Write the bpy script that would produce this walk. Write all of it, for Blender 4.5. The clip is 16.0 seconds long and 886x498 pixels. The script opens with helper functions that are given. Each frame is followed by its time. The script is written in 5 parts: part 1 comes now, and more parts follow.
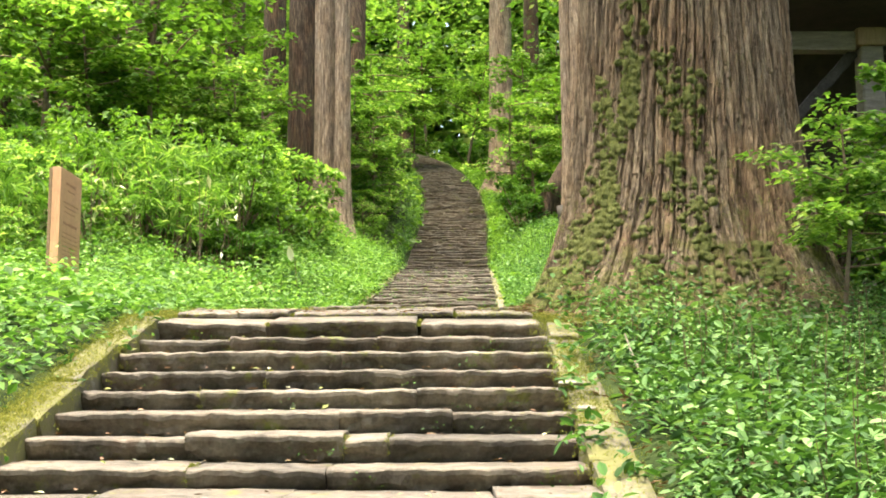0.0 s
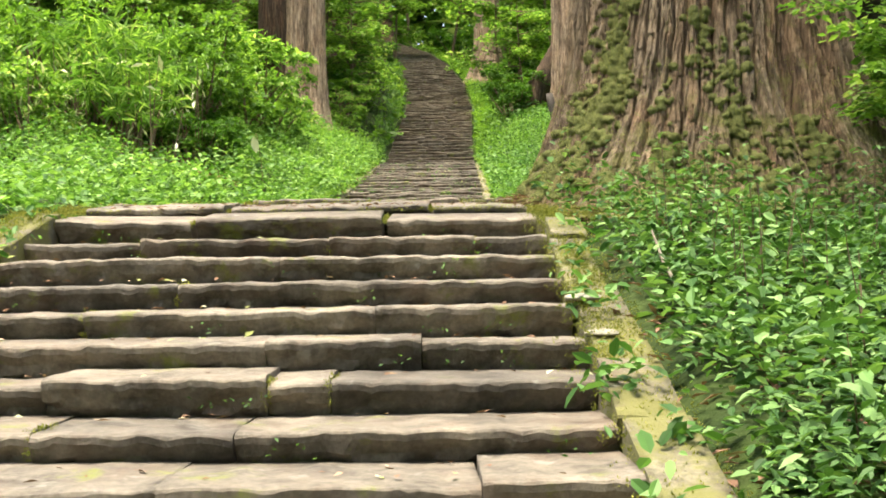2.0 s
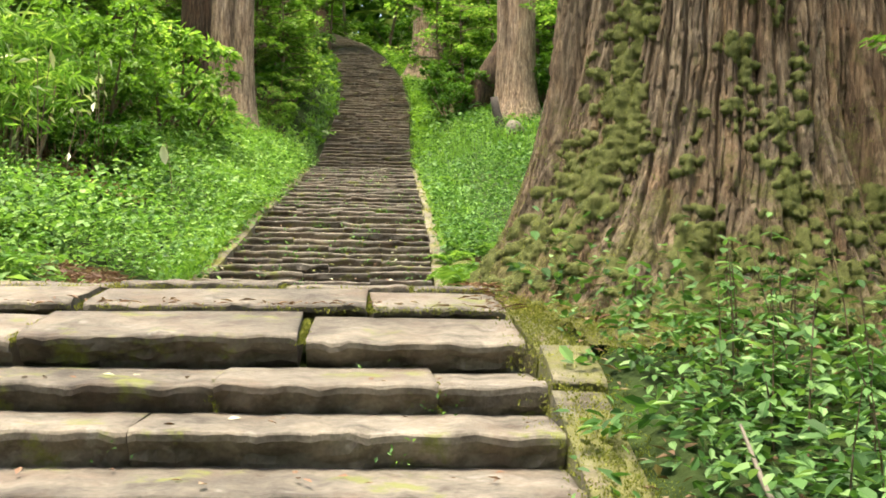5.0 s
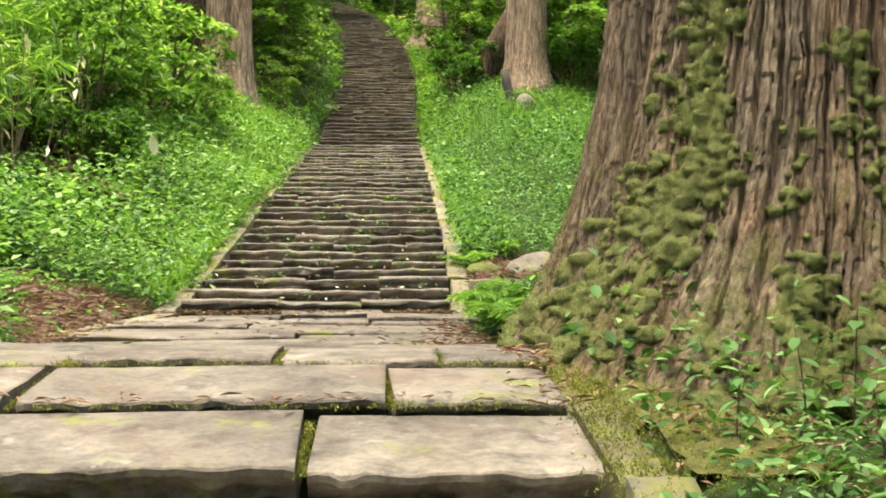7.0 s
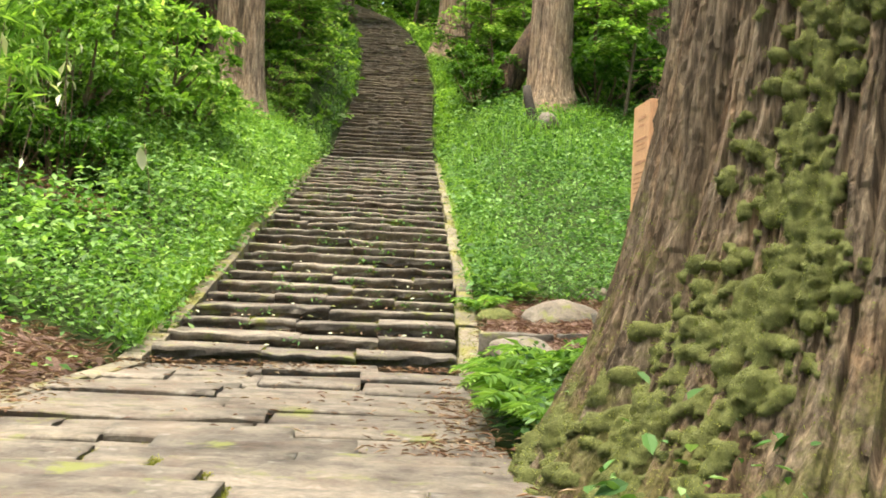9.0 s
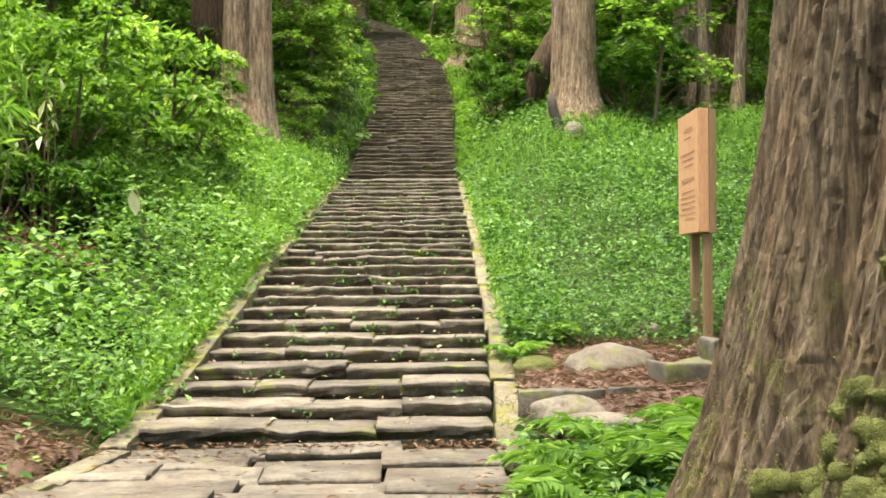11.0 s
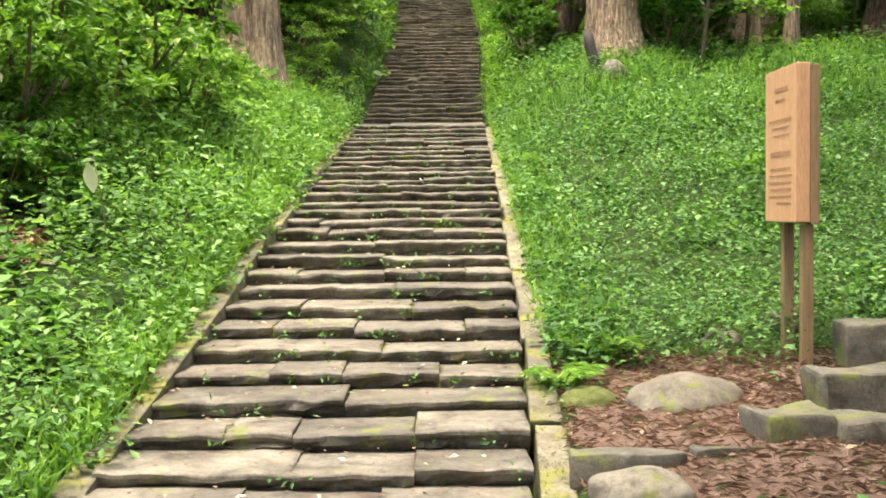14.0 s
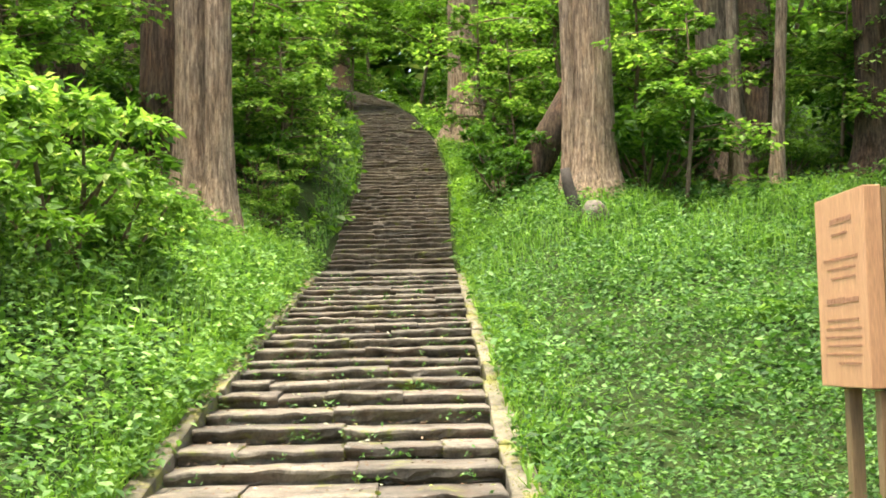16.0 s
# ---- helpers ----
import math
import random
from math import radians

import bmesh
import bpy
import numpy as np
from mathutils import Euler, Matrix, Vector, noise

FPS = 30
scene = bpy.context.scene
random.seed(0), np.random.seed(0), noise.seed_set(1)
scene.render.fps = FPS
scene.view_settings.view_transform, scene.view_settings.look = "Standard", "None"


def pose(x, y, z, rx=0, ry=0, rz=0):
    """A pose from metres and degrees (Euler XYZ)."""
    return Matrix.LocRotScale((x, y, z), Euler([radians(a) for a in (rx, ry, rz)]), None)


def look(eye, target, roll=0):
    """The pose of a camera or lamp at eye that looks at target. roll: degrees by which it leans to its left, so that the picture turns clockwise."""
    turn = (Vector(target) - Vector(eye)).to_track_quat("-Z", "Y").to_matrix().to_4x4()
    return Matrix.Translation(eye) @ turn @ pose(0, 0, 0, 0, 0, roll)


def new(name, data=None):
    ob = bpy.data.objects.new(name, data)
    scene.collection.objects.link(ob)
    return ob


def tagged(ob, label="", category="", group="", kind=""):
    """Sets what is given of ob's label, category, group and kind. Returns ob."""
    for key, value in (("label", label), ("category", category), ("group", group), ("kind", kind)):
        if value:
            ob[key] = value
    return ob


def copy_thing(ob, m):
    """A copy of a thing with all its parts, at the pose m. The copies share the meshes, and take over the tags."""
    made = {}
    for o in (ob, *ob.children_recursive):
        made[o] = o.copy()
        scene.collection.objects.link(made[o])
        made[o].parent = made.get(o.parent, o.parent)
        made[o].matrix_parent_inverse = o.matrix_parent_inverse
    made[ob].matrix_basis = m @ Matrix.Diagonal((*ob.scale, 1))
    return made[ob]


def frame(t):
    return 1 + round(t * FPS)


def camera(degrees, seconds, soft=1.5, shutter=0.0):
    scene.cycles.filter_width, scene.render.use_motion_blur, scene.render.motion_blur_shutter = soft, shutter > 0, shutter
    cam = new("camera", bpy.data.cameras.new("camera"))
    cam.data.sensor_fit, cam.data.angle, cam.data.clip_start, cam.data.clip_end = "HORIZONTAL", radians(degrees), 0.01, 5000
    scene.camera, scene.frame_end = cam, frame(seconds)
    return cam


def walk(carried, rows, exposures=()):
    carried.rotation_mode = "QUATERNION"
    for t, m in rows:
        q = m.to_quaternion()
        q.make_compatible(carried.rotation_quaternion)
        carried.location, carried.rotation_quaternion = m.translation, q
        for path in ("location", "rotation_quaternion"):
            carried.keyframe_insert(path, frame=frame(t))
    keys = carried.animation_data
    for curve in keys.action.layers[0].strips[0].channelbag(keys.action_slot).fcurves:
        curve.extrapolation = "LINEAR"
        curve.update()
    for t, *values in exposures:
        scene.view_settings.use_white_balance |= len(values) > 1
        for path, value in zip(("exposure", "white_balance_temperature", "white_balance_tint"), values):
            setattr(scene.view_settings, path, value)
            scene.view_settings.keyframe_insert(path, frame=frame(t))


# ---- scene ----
cam = camera(38.65, 16.0, soft=1.8)
# seconds, eye x y z, yaw, pitch, roll
PATH_ROWS = [
    (0.0, 0.027, 0.006, 0.963, 0.22, 7.60, 0.07),
    (0.5, 0.060, 0.427, 1.001, -2.40, 7.01, 0.42),
    (1.0, 0.061, 0.852, 0.989, -0.50, 6.99, 0.58),
    (1.5, 0.073, 1.315, 1.065, -1.90, 6.81, -0.10),
    (2.0, 0.102, 1.769, 1.091, -0.33, 2.89, 0.68),
    (2.5, 0.083, 2.205, 1.205, 0.64, 2.23, 0.05),
    (3.0, 0.082, 2.538, 1.315, -3.18, 3.03, -0.97),
    (3.5, 0.076, 2.878, 1.437, -2.84, 2.48, 0.64),
    (4.0, 0.044, 3.282, 1.542, -1.82, 2.23, -0.28),
    (4.2, 0.037, 3.410, 1.610, -3.14, 2.55, -1.24),
    (6.3, 0.097, 4.675, 1.877, -2.96, 0.18, 0.11),
    (6.5, 0.073, 4.783, 1.955, -1.63, -0.39, 0.31),
    (7.0, 0.011, 5.119, 2.132, -3.36, 0.80, -0.12),
    (7.5, 0.002, 5.359, 2.154, -5.70, 1.72, -0.31),
    (8.0, 0.058, 5.740, 2.284, -4.06, 1.41, 0.23),
    (8.5, 0.049, 6.063, 2.363, -2.88, 1.68, -2.26),
    (8.7, 0.070, 6.180, 2.406, -2.87, 1.04, -2.77),
    (10.8, 0.182, 7.510, 2.716, -1.37, 1.52, 0.30),
    (11.0, 0.174, 7.649, 2.750, -1.44, 1.47, 0.28),
    (11.5, 0.205, 7.944, 2.843, -3.52, 2.54, 0.31),
    (12.0, 0.191, 8.302, 2.912, 0.97, 1.70, 1.02),
    (12.5, 0.181, 8.617, 3.033, 1.29, 0.80, 0.18),
    (13.0, 0.185, 9.025, 3.042, 1.99, 0.89, 0.79),
    (13.5, 0.250, 9.390, 3.140, 2.62, -0.03, 1.09),
    (14.0, 0.229, 9.847, 3.237, -0.30, -1.78, 0.43),
    (14.5, 0.203, 10.310, 3.304, 0.09, 1.11, 0.10),
    (15.0, 0.233, 10.692, 3.380, 3.36, 1.74, 0.20),
    (15.5, 0.214, 11.176, 3.382, -1.40, 5.44, -1.02),
    (16.0, 0.212, 11.664, 3.337, -1.76, 4.88, 1.09),
]
walk(cam, [(t, pose(x, y, z, 90 + pitch, roll, yaw)) for t, x, y, z, yaw, pitch, roll in PATH_ROWS],
     exposures=[(0.0, 2.58, 7400, 11), (2.0, 2.3, 7400, 11), (8.0, 2.16, 7400, 11), (11.5, 2.26, 7400, 11), (14.5, 2.2, 7250, 11), (16.0, 2.36, 7250, 11)])

# ---- world and light: a bright overcast sky over a forest glade ----
world = bpy.data.worlds.new("sky")
scene.world = world
world.use_nodes = True
wn = world.node_tree.nodes
sky = wn.new("ShaderNodeTexSky")
sky.sky_type = 'NISHITA'
sky.sun_disc = False
sky.sun_elevation = radians(78)
sky.sun_rotation = radians(-138)
sky.air_density = 1.0
sky.dust_density = 4.0
sky.ozone_density = 0.6
wn["Background"].inputs["Strength"].default_value = 0.15
world.node_tree.links.new(sky.outputs["Color"], wn["Background"].inputs["Color"])
sun = new("sun", bpy.data.lights.new("sun", 'SUN'))
sun.data.energy = 2.2
sun.data.angle = radians(22)
sun.data.color = (1.0, 0.96, 0.84)
sun.matrix_world = look((-4.0, 5.5, 30), (0, 10, 0))


# ---- materials ----
def material(name):
    m = bpy.data.materials.new(name)
    m.use_nodes = True
    nt = m.node_tree
    return m, nt, nt.nodes["Principled BSDF"]


def node(nt, kind, **inputs):
    n = nt.nodes.new(kind)
    for key, value in inputs.items():
        n.inputs[key.replace("_", " ")].default_value = value
    return n


def ramp(nt, source, stops):
    r = nt.nodes.new("ShaderNodeValToRGB")
    els = r.color_ramp.elements
    while len(els) < len(stops):
        els.new(0.5)
    for e, (p, c) in zip(els, stops):
        e.position, e.color = p, (*c, 1)
    nt.links.new(source, r.inputs["Fac"])
    return r


def mix(nt, fac, a, b, mode='MIX'):
    n = nt.nodes.new("ShaderNodeMix")
    n.data_type, n.blend_type = 'RGBA', mode
    for sock, v in ((n.inputs[0], fac), (n.inputs[6], a), (n.inputs[7], b)):
        if hasattr(v, "links"):
            nt.links.new(v, sock)
        else:
            sock.default_value = v if isinstance(v, (int, float)) else (*v, 1)
    return n.outputs[2]


def noise_tex(nt, coord, scale, detail=4.0, rough=0.6, stretch=None):
    if stretch:
        mp = nt.nodes.new("ShaderNodeMapping")
        mp.inputs["Scale"].default_value = stretch
        nt.links.new(coord, mp.inputs["Vector"])
        coord = mp.outputs["Vector"]
    n = node(nt, "ShaderNodeTexNoise", Scale=scale, Detail=detail, Roughness=rough)
    nt.links.new(coord, n.inputs["Vector"])
    return n.outputs["Fac"]


def world_coord(nt):
    return nt.nodes.new("ShaderNodeNewGeometry").outputs["Position"]


def bump(nt, bsdf, height, strength, distance):
    b = node(nt, "ShaderNodeBump", Strength=strength, Distance=distance)
    nt.links.new(height, b.inputs["Height"])
    nt.links.new(b.outputs["Normal"], bsdf.inputs["Normal"])


def math_node(nt, op, a, b):
    n = nt.nodes.new("ShaderNodeMath")
    n.operation = op
    for sock, v in zip(n.inputs, (a, b)):
        if hasattr(v, "links"):
            nt.links.new(v, sock)
        else:
            sock.default_value = v
    return n.outputs[0]


def stone_material(name, dark, light, moss_amount, tint=(0.13, 0.15, 0.03)):
    """Weathered stone with lichen, stains and patches of moss."""
    m, nt, b = material(name)
    pos = world_coord(nt)
    big = noise_tex(nt, pos, 1.7, 5, 0.65)
    fine = noise_tex(nt, pos, 38, 6, 0.7)
    rnd = nt.nodes.new("ShaderNodeObjectInfo").outputs["Random"]
    base = ramp(nt, big, [(0.28, dark), (0.5, tuple((a + c) / 2 for a, c in zip(dark, light))), (0.75, light)]).outputs[0]
    grain = ramp(nt, fine, [(0.3, (0.62, 0.6, 0.56)), (0.7, (1.15, 1.13, 1.1))]).outputs[0]
    col = mix(nt, 1.0, base, grain, 'MULTIPLY')
    per = ramp(nt, rnd, [(0.0, (0.74, 0.73, 0.72)), (0.5, (1.0, 0.97, 0.93)), (1.0, (1.2, 1.17, 1.12))]).outputs[0]
    col = mix(nt, 1.0, col, per, 'MULTIPLY')
    stain = ramp(nt, noise_tex(nt, pos, 5.5, 6, 0.7), [(0.32, (0.36, 0.34, 0.31)), (0.48, (0.95, 0.95, 0.94)), (0.7, (1.35, 1.32, 1.26))]).outputs[0]
    col = mix(nt, 1.0, col, stain, 'MULTIPLY')
    rust = ramp(nt, noise_tex(nt, pos, 2.7, 6, 0.7), [(0.5, (0, 0, 0)), (0.66, (1, 1, 1))]).outputs[0]
    col = mix(nt, math_node(nt, 'MULTIPLY', rust, 0.5), col, (0.1, 0.064, 0.042))
    lich = ramp(nt, noise_tex(nt, pos, 9, 4, 0.6), [(0.62, (0, 0, 0)), (0.7, (1, 1, 1))]).outputs[0]
    col = mix(nt, math_node(nt, 'MULTIPLY', lich, 0.35), col, (0.3, 0.3, 0.27))
    mossy = ramp(nt, noise_tex(nt, pos, 3.1, 6, 0.72), [(0.66 - moss_amount, (0, 0, 0)), (0.74 - moss_amount, (1, 1, 1))]).outputs[0]
    col = mix(nt, math_node(nt, 'MULTIPLY', mossy, 0.85), col, tint)
    nt.links.new(col, b.inputs["Base Color"])
    b.inputs["Roughness"].default_value = 0.86
    pits = noise_tex(nt, pos, 15, 8, 0.72)
    h = math_node(nt, 'ADD', math_node(nt, 'MULTIPLY', pits, 0.9), math_node(nt, 'MULTIPLY', fine, 0.45))
    bump(nt, b, h, 0.9, 0.013)
    return m


def bark_material(name, dark, light, moss=0.0, red=(0.2, 0.09, 0.05), mossy_below=None):
    """Fibrous cedar bark: long flaking strips, red where flakes have come off, a green bloom. mossy_below: the height under which moss thickens."""
    m, nt, b = material(name)
    pos = world_coord(nt)
    strip = noise_tex(nt, pos, 26.0, 7, 0.7, (1.0, 1.0, 0.1))
    fibre = noise_tex(nt, pos, 90.0, 6, 0.75, (1.0, 1.0, 0.11))
    flaky = noise_tex(nt, pos, 34.0, 6, 0.7, (1.0, 1.0, 0.32))
    patch = noise_tex(nt, pos, 2.6, 5, 0.65, (1.0, 1.0, 0.4))
    base = ramp(nt, strip, [(0.34, tuple(c * 0.42 for c in dark)), (0.46, dark), (0.66, light)]).outputs[0]
    col = mix(nt, 1.0, base, ramp(nt, fibre, [(0.28, (0.6, 0.59, 0.57)), (0.5, (0.98, 0.98, 0.98)), (0.75, (1.3, 1.29, 1.26))]).outputs[0], 'MULTIPLY')
    col = mix(nt, math_node(nt, 'MULTIPLY', ramp(nt, patch, [(0.46, (0, 0, 0)), (0.6, (1, 1, 1))]).outputs[0], 0.6), col, mix(nt, 1.0, col, tuple(c * 5.2 for c in red), 'MULTIPLY'))
    vm = nt.nodes.new("ShaderNodeMapping")
    vm.inputs["Scale"].default_value = (1.0, 1.0, 0.2)
    nt.links.new(pos, vm.inputs["Vector"])
    wander = nt.nodes.new("ShaderNodeVectorMath")
    warp = node(nt, "ShaderNodeTexNoise", Scale=9.0, Detail=4.0)
    nt.links.new(pos, warp.inputs["Vector"])
    wander.operation = 'MULTIPLY_ADD'
    nt.links.new(warp.outputs["Color"], wander.inputs[0])
    wander.inputs[1].default_value = (0.09, 0.09, 0.05)
    nt.links.new(vm.outputs["Vector"], wander.inputs[2])
    cell = node(nt, "ShaderNodeTexVoronoi", Scale=21.0)
    nt.links.new(wander.outputs[0], cell.inputs["Vector"])
    tone = ramp(nt, cell.outputs["Color"], [(0.1, (0.7, 0.66, 0.63)), (0.5, (1.0, 0.98, 0.96)), (0.9, (1.25, 1.17, 1.08))]).outputs[0]
    col = mix(nt, 1.0, col, tone, 'MULTIPLY')
    if moss > 0:
        grown = noise_tex(nt, pos, 4.3, 8, 0.75)
        if mossy_below is not None:
            sep = nt.nodes.new("ShaderNodeSeparateXYZ")
            nt.links.new(pos, sep.inputs[0])
            low = math_node(nt, 'MULTIPLY', math_node(nt, 'SUBTRACT', mossy_below, sep.outputs["Z"]), 0.11)
            grown = math_node(nt, 'ADD', grown, math_node(nt, 'MINIMUM', math_node(nt, 'MAXIMUM', low, -0.1), 0.14))
        bloom = ramp(nt, grown, [(0.68 - moss, (0, 0, 0)), (0.78 - moss, (1, 1, 1))]).outputs[0]
        green = ramp(nt, noise_tex(nt, pos, 60, 4, 0.7), [(0.3, (0.05, 0.055, 0.016)), (0.5, (0.12, 0.125, 0.035)), (0.72, (0.21, 0.215, 0.07))]).outputs[0]
        col = mix(nt, math_node(nt, 'MULTIPLY', bloom, 0.72), col, green)
    nt.links.new(col, b.inputs["Base Color"])
    b.inputs["Roughness"].default_value = 0.92
    b.inputs["Specular IOR Level"].default_value = 0.25
    h = math_node(nt, 'ADD', math_node(nt, 'MULTIPLY', flaky, 1.0), math_node(nt, 'MULTIPLY', fibre, 0.5))
    bump(nt, b, h, 1.0, 0.03)
    return m


def leaf_material(name, shades, gloss=0.45, through_light=0.4):
    """Thin leaves: varied from one to the next, letting some light through."""
    m, nt, b = material(name)
    geo = nt.nodes.new("ShaderNodeNewGeometry")
    col = ramp(nt, geo.outputs["Random Per Island"], shades).outputs[0]
    patch = noise_tex(nt, geo.outputs["Position"], 0.9, 3, 0.5)
    col = mix(nt, 1.0, col, ramp(nt, patch, [(0.3, (0.72, 0.78, 0.7)), (0.7, (1.2, 1.15, 1.1))]).outputs[0], 'MULTIPLY')
    nt.links.new(col, b.inputs["Base Color"])
    b.inputs["Roughness"].default_value = gloss
    b.inputs["Specular IOR Level"].default_value = 0.2
    tr = nt.nodes.new("ShaderNodeBsdfTranslucent")
    nt.links.new(mix(nt, 1.0, col, (1.25, 1.35, 0.6), 'MULTIPLY'), tr.inputs["Color"])
    mx = nt.nodes.new("ShaderNodeMixShader")
    mx.inputs[0].default_value = through_light
    nt.links.new(b.outputs[0], mx.inputs[1])
    nt.links.new(tr.outputs[0], mx.inputs[2])
    nt.links.new(mx.outputs[0], nt.nodes["Material Output"].inputs["Surface"])
    return m


def plain_material(name, a, c, scale, rough=0.85, relief=0.01, stretch=None):
    m, nt, b = material(name)
    pos = world_coord(nt)
    n1 = noise_tex(nt, pos, scale, 6, 0.68, stretch)
    n2 = noise_tex(nt, pos, scale * 9, 4, 0.6, stretch)
    col = ramp(nt, n1, [(0.3, a), (0.7, c)]).outputs[0]
    col = mix(nt, 1.0, col, ramp(nt, n2, [(0.3, (0.75, 0.75, 0.75)), (0.7, (1.15, 1.15, 1.15))]).outputs[0], 'MULTIPLY')
    nt.links.new(col, b.inputs["Base Color"])
    b.inputs["Roughness"].default_value = rough
    b.inputs["Specular IOR Level"].default_value = 0.2 if rough > 0.88 else 0.5
    bump(nt, b, n2, 0.7, relief)
    return m


STONE = stone_material("step_stone", (0.048, 0.043, 0.036), (0.225, 0.213, 0.187), 0.08)
# darker copy of the step stone: the upper flight's shade is in its colour
STONE_UP = stone_material("upper_stone_shaded", (0.055, 0.048, 0.037), (0.175, 0.16, 0.13), 0.07)
KERB_MOSSY = stone_material("mossy_kerb_stone", (0.06, 0.06, 0.038), (0.175, 0.17, 0.122), 0.22, (0.115, 0.118, 0.028))
KERB = stone_material("kerb_stone", (0.09, 0.085, 0.06), (0.24, 0.23, 0.18), 0.15, (0.16, 0.16, 0.03))
ROCK = stone_material("boulder_stone", (0.075, 0.069, 0.058), (0.22, 0.207, 0.18), 0.08)
BLOCK = stone_material("cut_block", (0.07, 0.068, 0.06), (0.15, 0.145, 0.125), 0.12)
BARK = bark_material("old_cedar_bark", (0.12, 0.095, 0.066), (0.318, 0.265, 0.19), 0.17, (0.208, 0.166, 0.138), 2.4)
BARK_PALE = bark_material("pale_cedar_bark", (0.19, 0.146, 0.106), (0.41, 0.335, 0.25), 0.0, (0.2, 0.18, 0.163))
# darker copy of the cedar bark, with the wood's shade put into its colour
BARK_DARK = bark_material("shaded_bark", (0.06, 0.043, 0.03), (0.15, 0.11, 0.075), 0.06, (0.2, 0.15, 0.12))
MOSS = plain_material("moss", (0.075, 0.088, 0.028), (0.195, 0.22, 0.075), 22, 0.95, 0.03)
MOSS_CARPET = plain_material("moss_carpet", (0.045, 0.048, 0.016), (0.15, 0.15, 0.04), 11, 0.95, 0.03)
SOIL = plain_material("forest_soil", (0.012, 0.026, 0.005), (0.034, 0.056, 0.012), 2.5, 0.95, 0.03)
LITTER = plain_material("leaf_litter", (0.075, 0.045, 0.034), (0.22, 0.145, 0.112), 14, 0.9, 0.03)
WOOD = plain_material("sign_wood", (0.52, 0.28, 0.15), (0.64, 0.37, 0.2), 3, 0.6, 0.002, (6, 6, 0.5))
POSTWOOD = plain_material("post_wood", (0.18, 0.118, 0.058), (0.3, 0.2, 0.105), 4, 0.7, 0.004, (6, 6, 0.4))
BEAM = plain_material("grey_beam", (0.13, 0.11, 0.085), (0.26, 0.225, 0.175), 4, 0.8, 0.004, (1, 6, 6))
# near-black: the shelter's inner shade is put into this colour
DARKWOOD = plain_material("shaded_boards", (0.02, 0.014, 0.01), (0.05, 0.035, 0.024), 5, 0.85, 0.004)
POSTDARK = plain_material("rotten_post", (0.035, 0.03, 0.026), (0.09, 0.08, 0.07), 8, 0.9, 0.01)
INK = plain_material("ink", (0.33, 0.17, 0.095), (0.4, 0.21, 0.12), 20, 0.8, 0.0)
PALESTONE = plain_material("lichened", (0.14, 0.135, 0.1), (0.34, 0.33, 0.27), 12, 0.9, 0.006)
TWIG = plain_material("twig", (0.08, 0.055, 0.035), (0.2, 0.15, 0.1), 12, 0.9, 0.004)
LEAF = leaf_material("broad_leaf", [(0.0, (0.045, 0.11, 0.018)), (0.5, (0.095, 0.205, 0.034)), (1.0, (0.18, 0.32, 0.06))])
LEAF_LIGHT = leaf_material("young_leaf", [(0.0, (0.05, 0.125, 0.02)), (0.55, (0.13, 0.262, 0.055)), (0.9, (0.25, 0.4, 0.105)), (1.0, (0.42, 0.48, 0.24))], 0.4, 0.5)
# darker copy of LEAF: holds the wood's shade in its colour; also cedar needles
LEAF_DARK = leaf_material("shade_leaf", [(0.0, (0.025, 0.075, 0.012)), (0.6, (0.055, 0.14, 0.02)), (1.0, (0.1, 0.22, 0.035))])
WEED = leaf_material("weed_leaf", [(0.0, (0.024, 0.072, 0.018)), (0.5, (0.064, 0.16, 0.044)), (0.85, (0.14, 0.275, 0.09)), (1.0, (0.215, 0.36, 0.145))], 0.5, 0.34)
WEED_DARK = leaf_material("nettle_leaf", [(0.0, (0.022, 0.066, 0.018)), (0.5, (0.066, 0.158, 0.046)), (0.85, (0.15, 0.28, 0.1)), (1.0, (0.22, 0.36, 0.15))], 0.55, 0.28)
BANK_LEAF = leaf_material("bank_leaf", [(0.0, (0.034, 0.096, 0.02)), (0.5, (0.098, 0.22, 0.054)), (0.85, (0.195, 0.35, 0.11)), (1.0, (0.29, 0.45, 0.18))], 0.5, 0.38)
GRASS = leaf_material("grass_blade", [(0.0, (0.1, 0.23, 0.034)), (1.0, (0.22, 0.38, 0.085))], 0.5, 0.45)
NEEDLE = leaf_material("dead_needle", [(0.0, (0.1, 0.052, 0.04)), (0.6, (0.22, 0.128, 0.098)), (1.0, (0.4, 0.3, 0.23))], 0.8, 0.1)
DRY = leaf_material("dry_leaf", [(0.0, (0.1, 0.055, 0.038)), (0.7, (0.23, 0.135, 0.095)), (1.0, (0.38, 0.3, 0.22))], 0.8, 0.1)
MOSS_BRIGHT = leaf_material("bright_moss", [(0.0, (0.085, 0.1, 0.02)), (0.6, (0.17, 0.185, 0.036)), (1.0, (0.28, 0.29, 0.075))], 0.9, 0.3)
FERN = leaf_material("fern_leaf", [(0.0, (0.09, 0.2, 0.04)), (0.6, (0.17, 0.32, 0.07)), (1.0, (0.28, 0.44, 0.12))], 0.5, 0.42)
MOSS_LEAF = leaf_material("moss_blade", [(0.0, (0.12, 0.14, 0.036)), (0.6, (0.21, 0.245, 0.072)), (1.0, (0.32, 0.365, 0.125))], 0.9, 0.3)
PALE = leaf_material("pale_leaf", [(0.0, (0.4, 0.42, 0.3)), (1.0, (0.6, 0.62, 0.5))], 0.6, 0.3)

rng = np.random.default_rng(7)


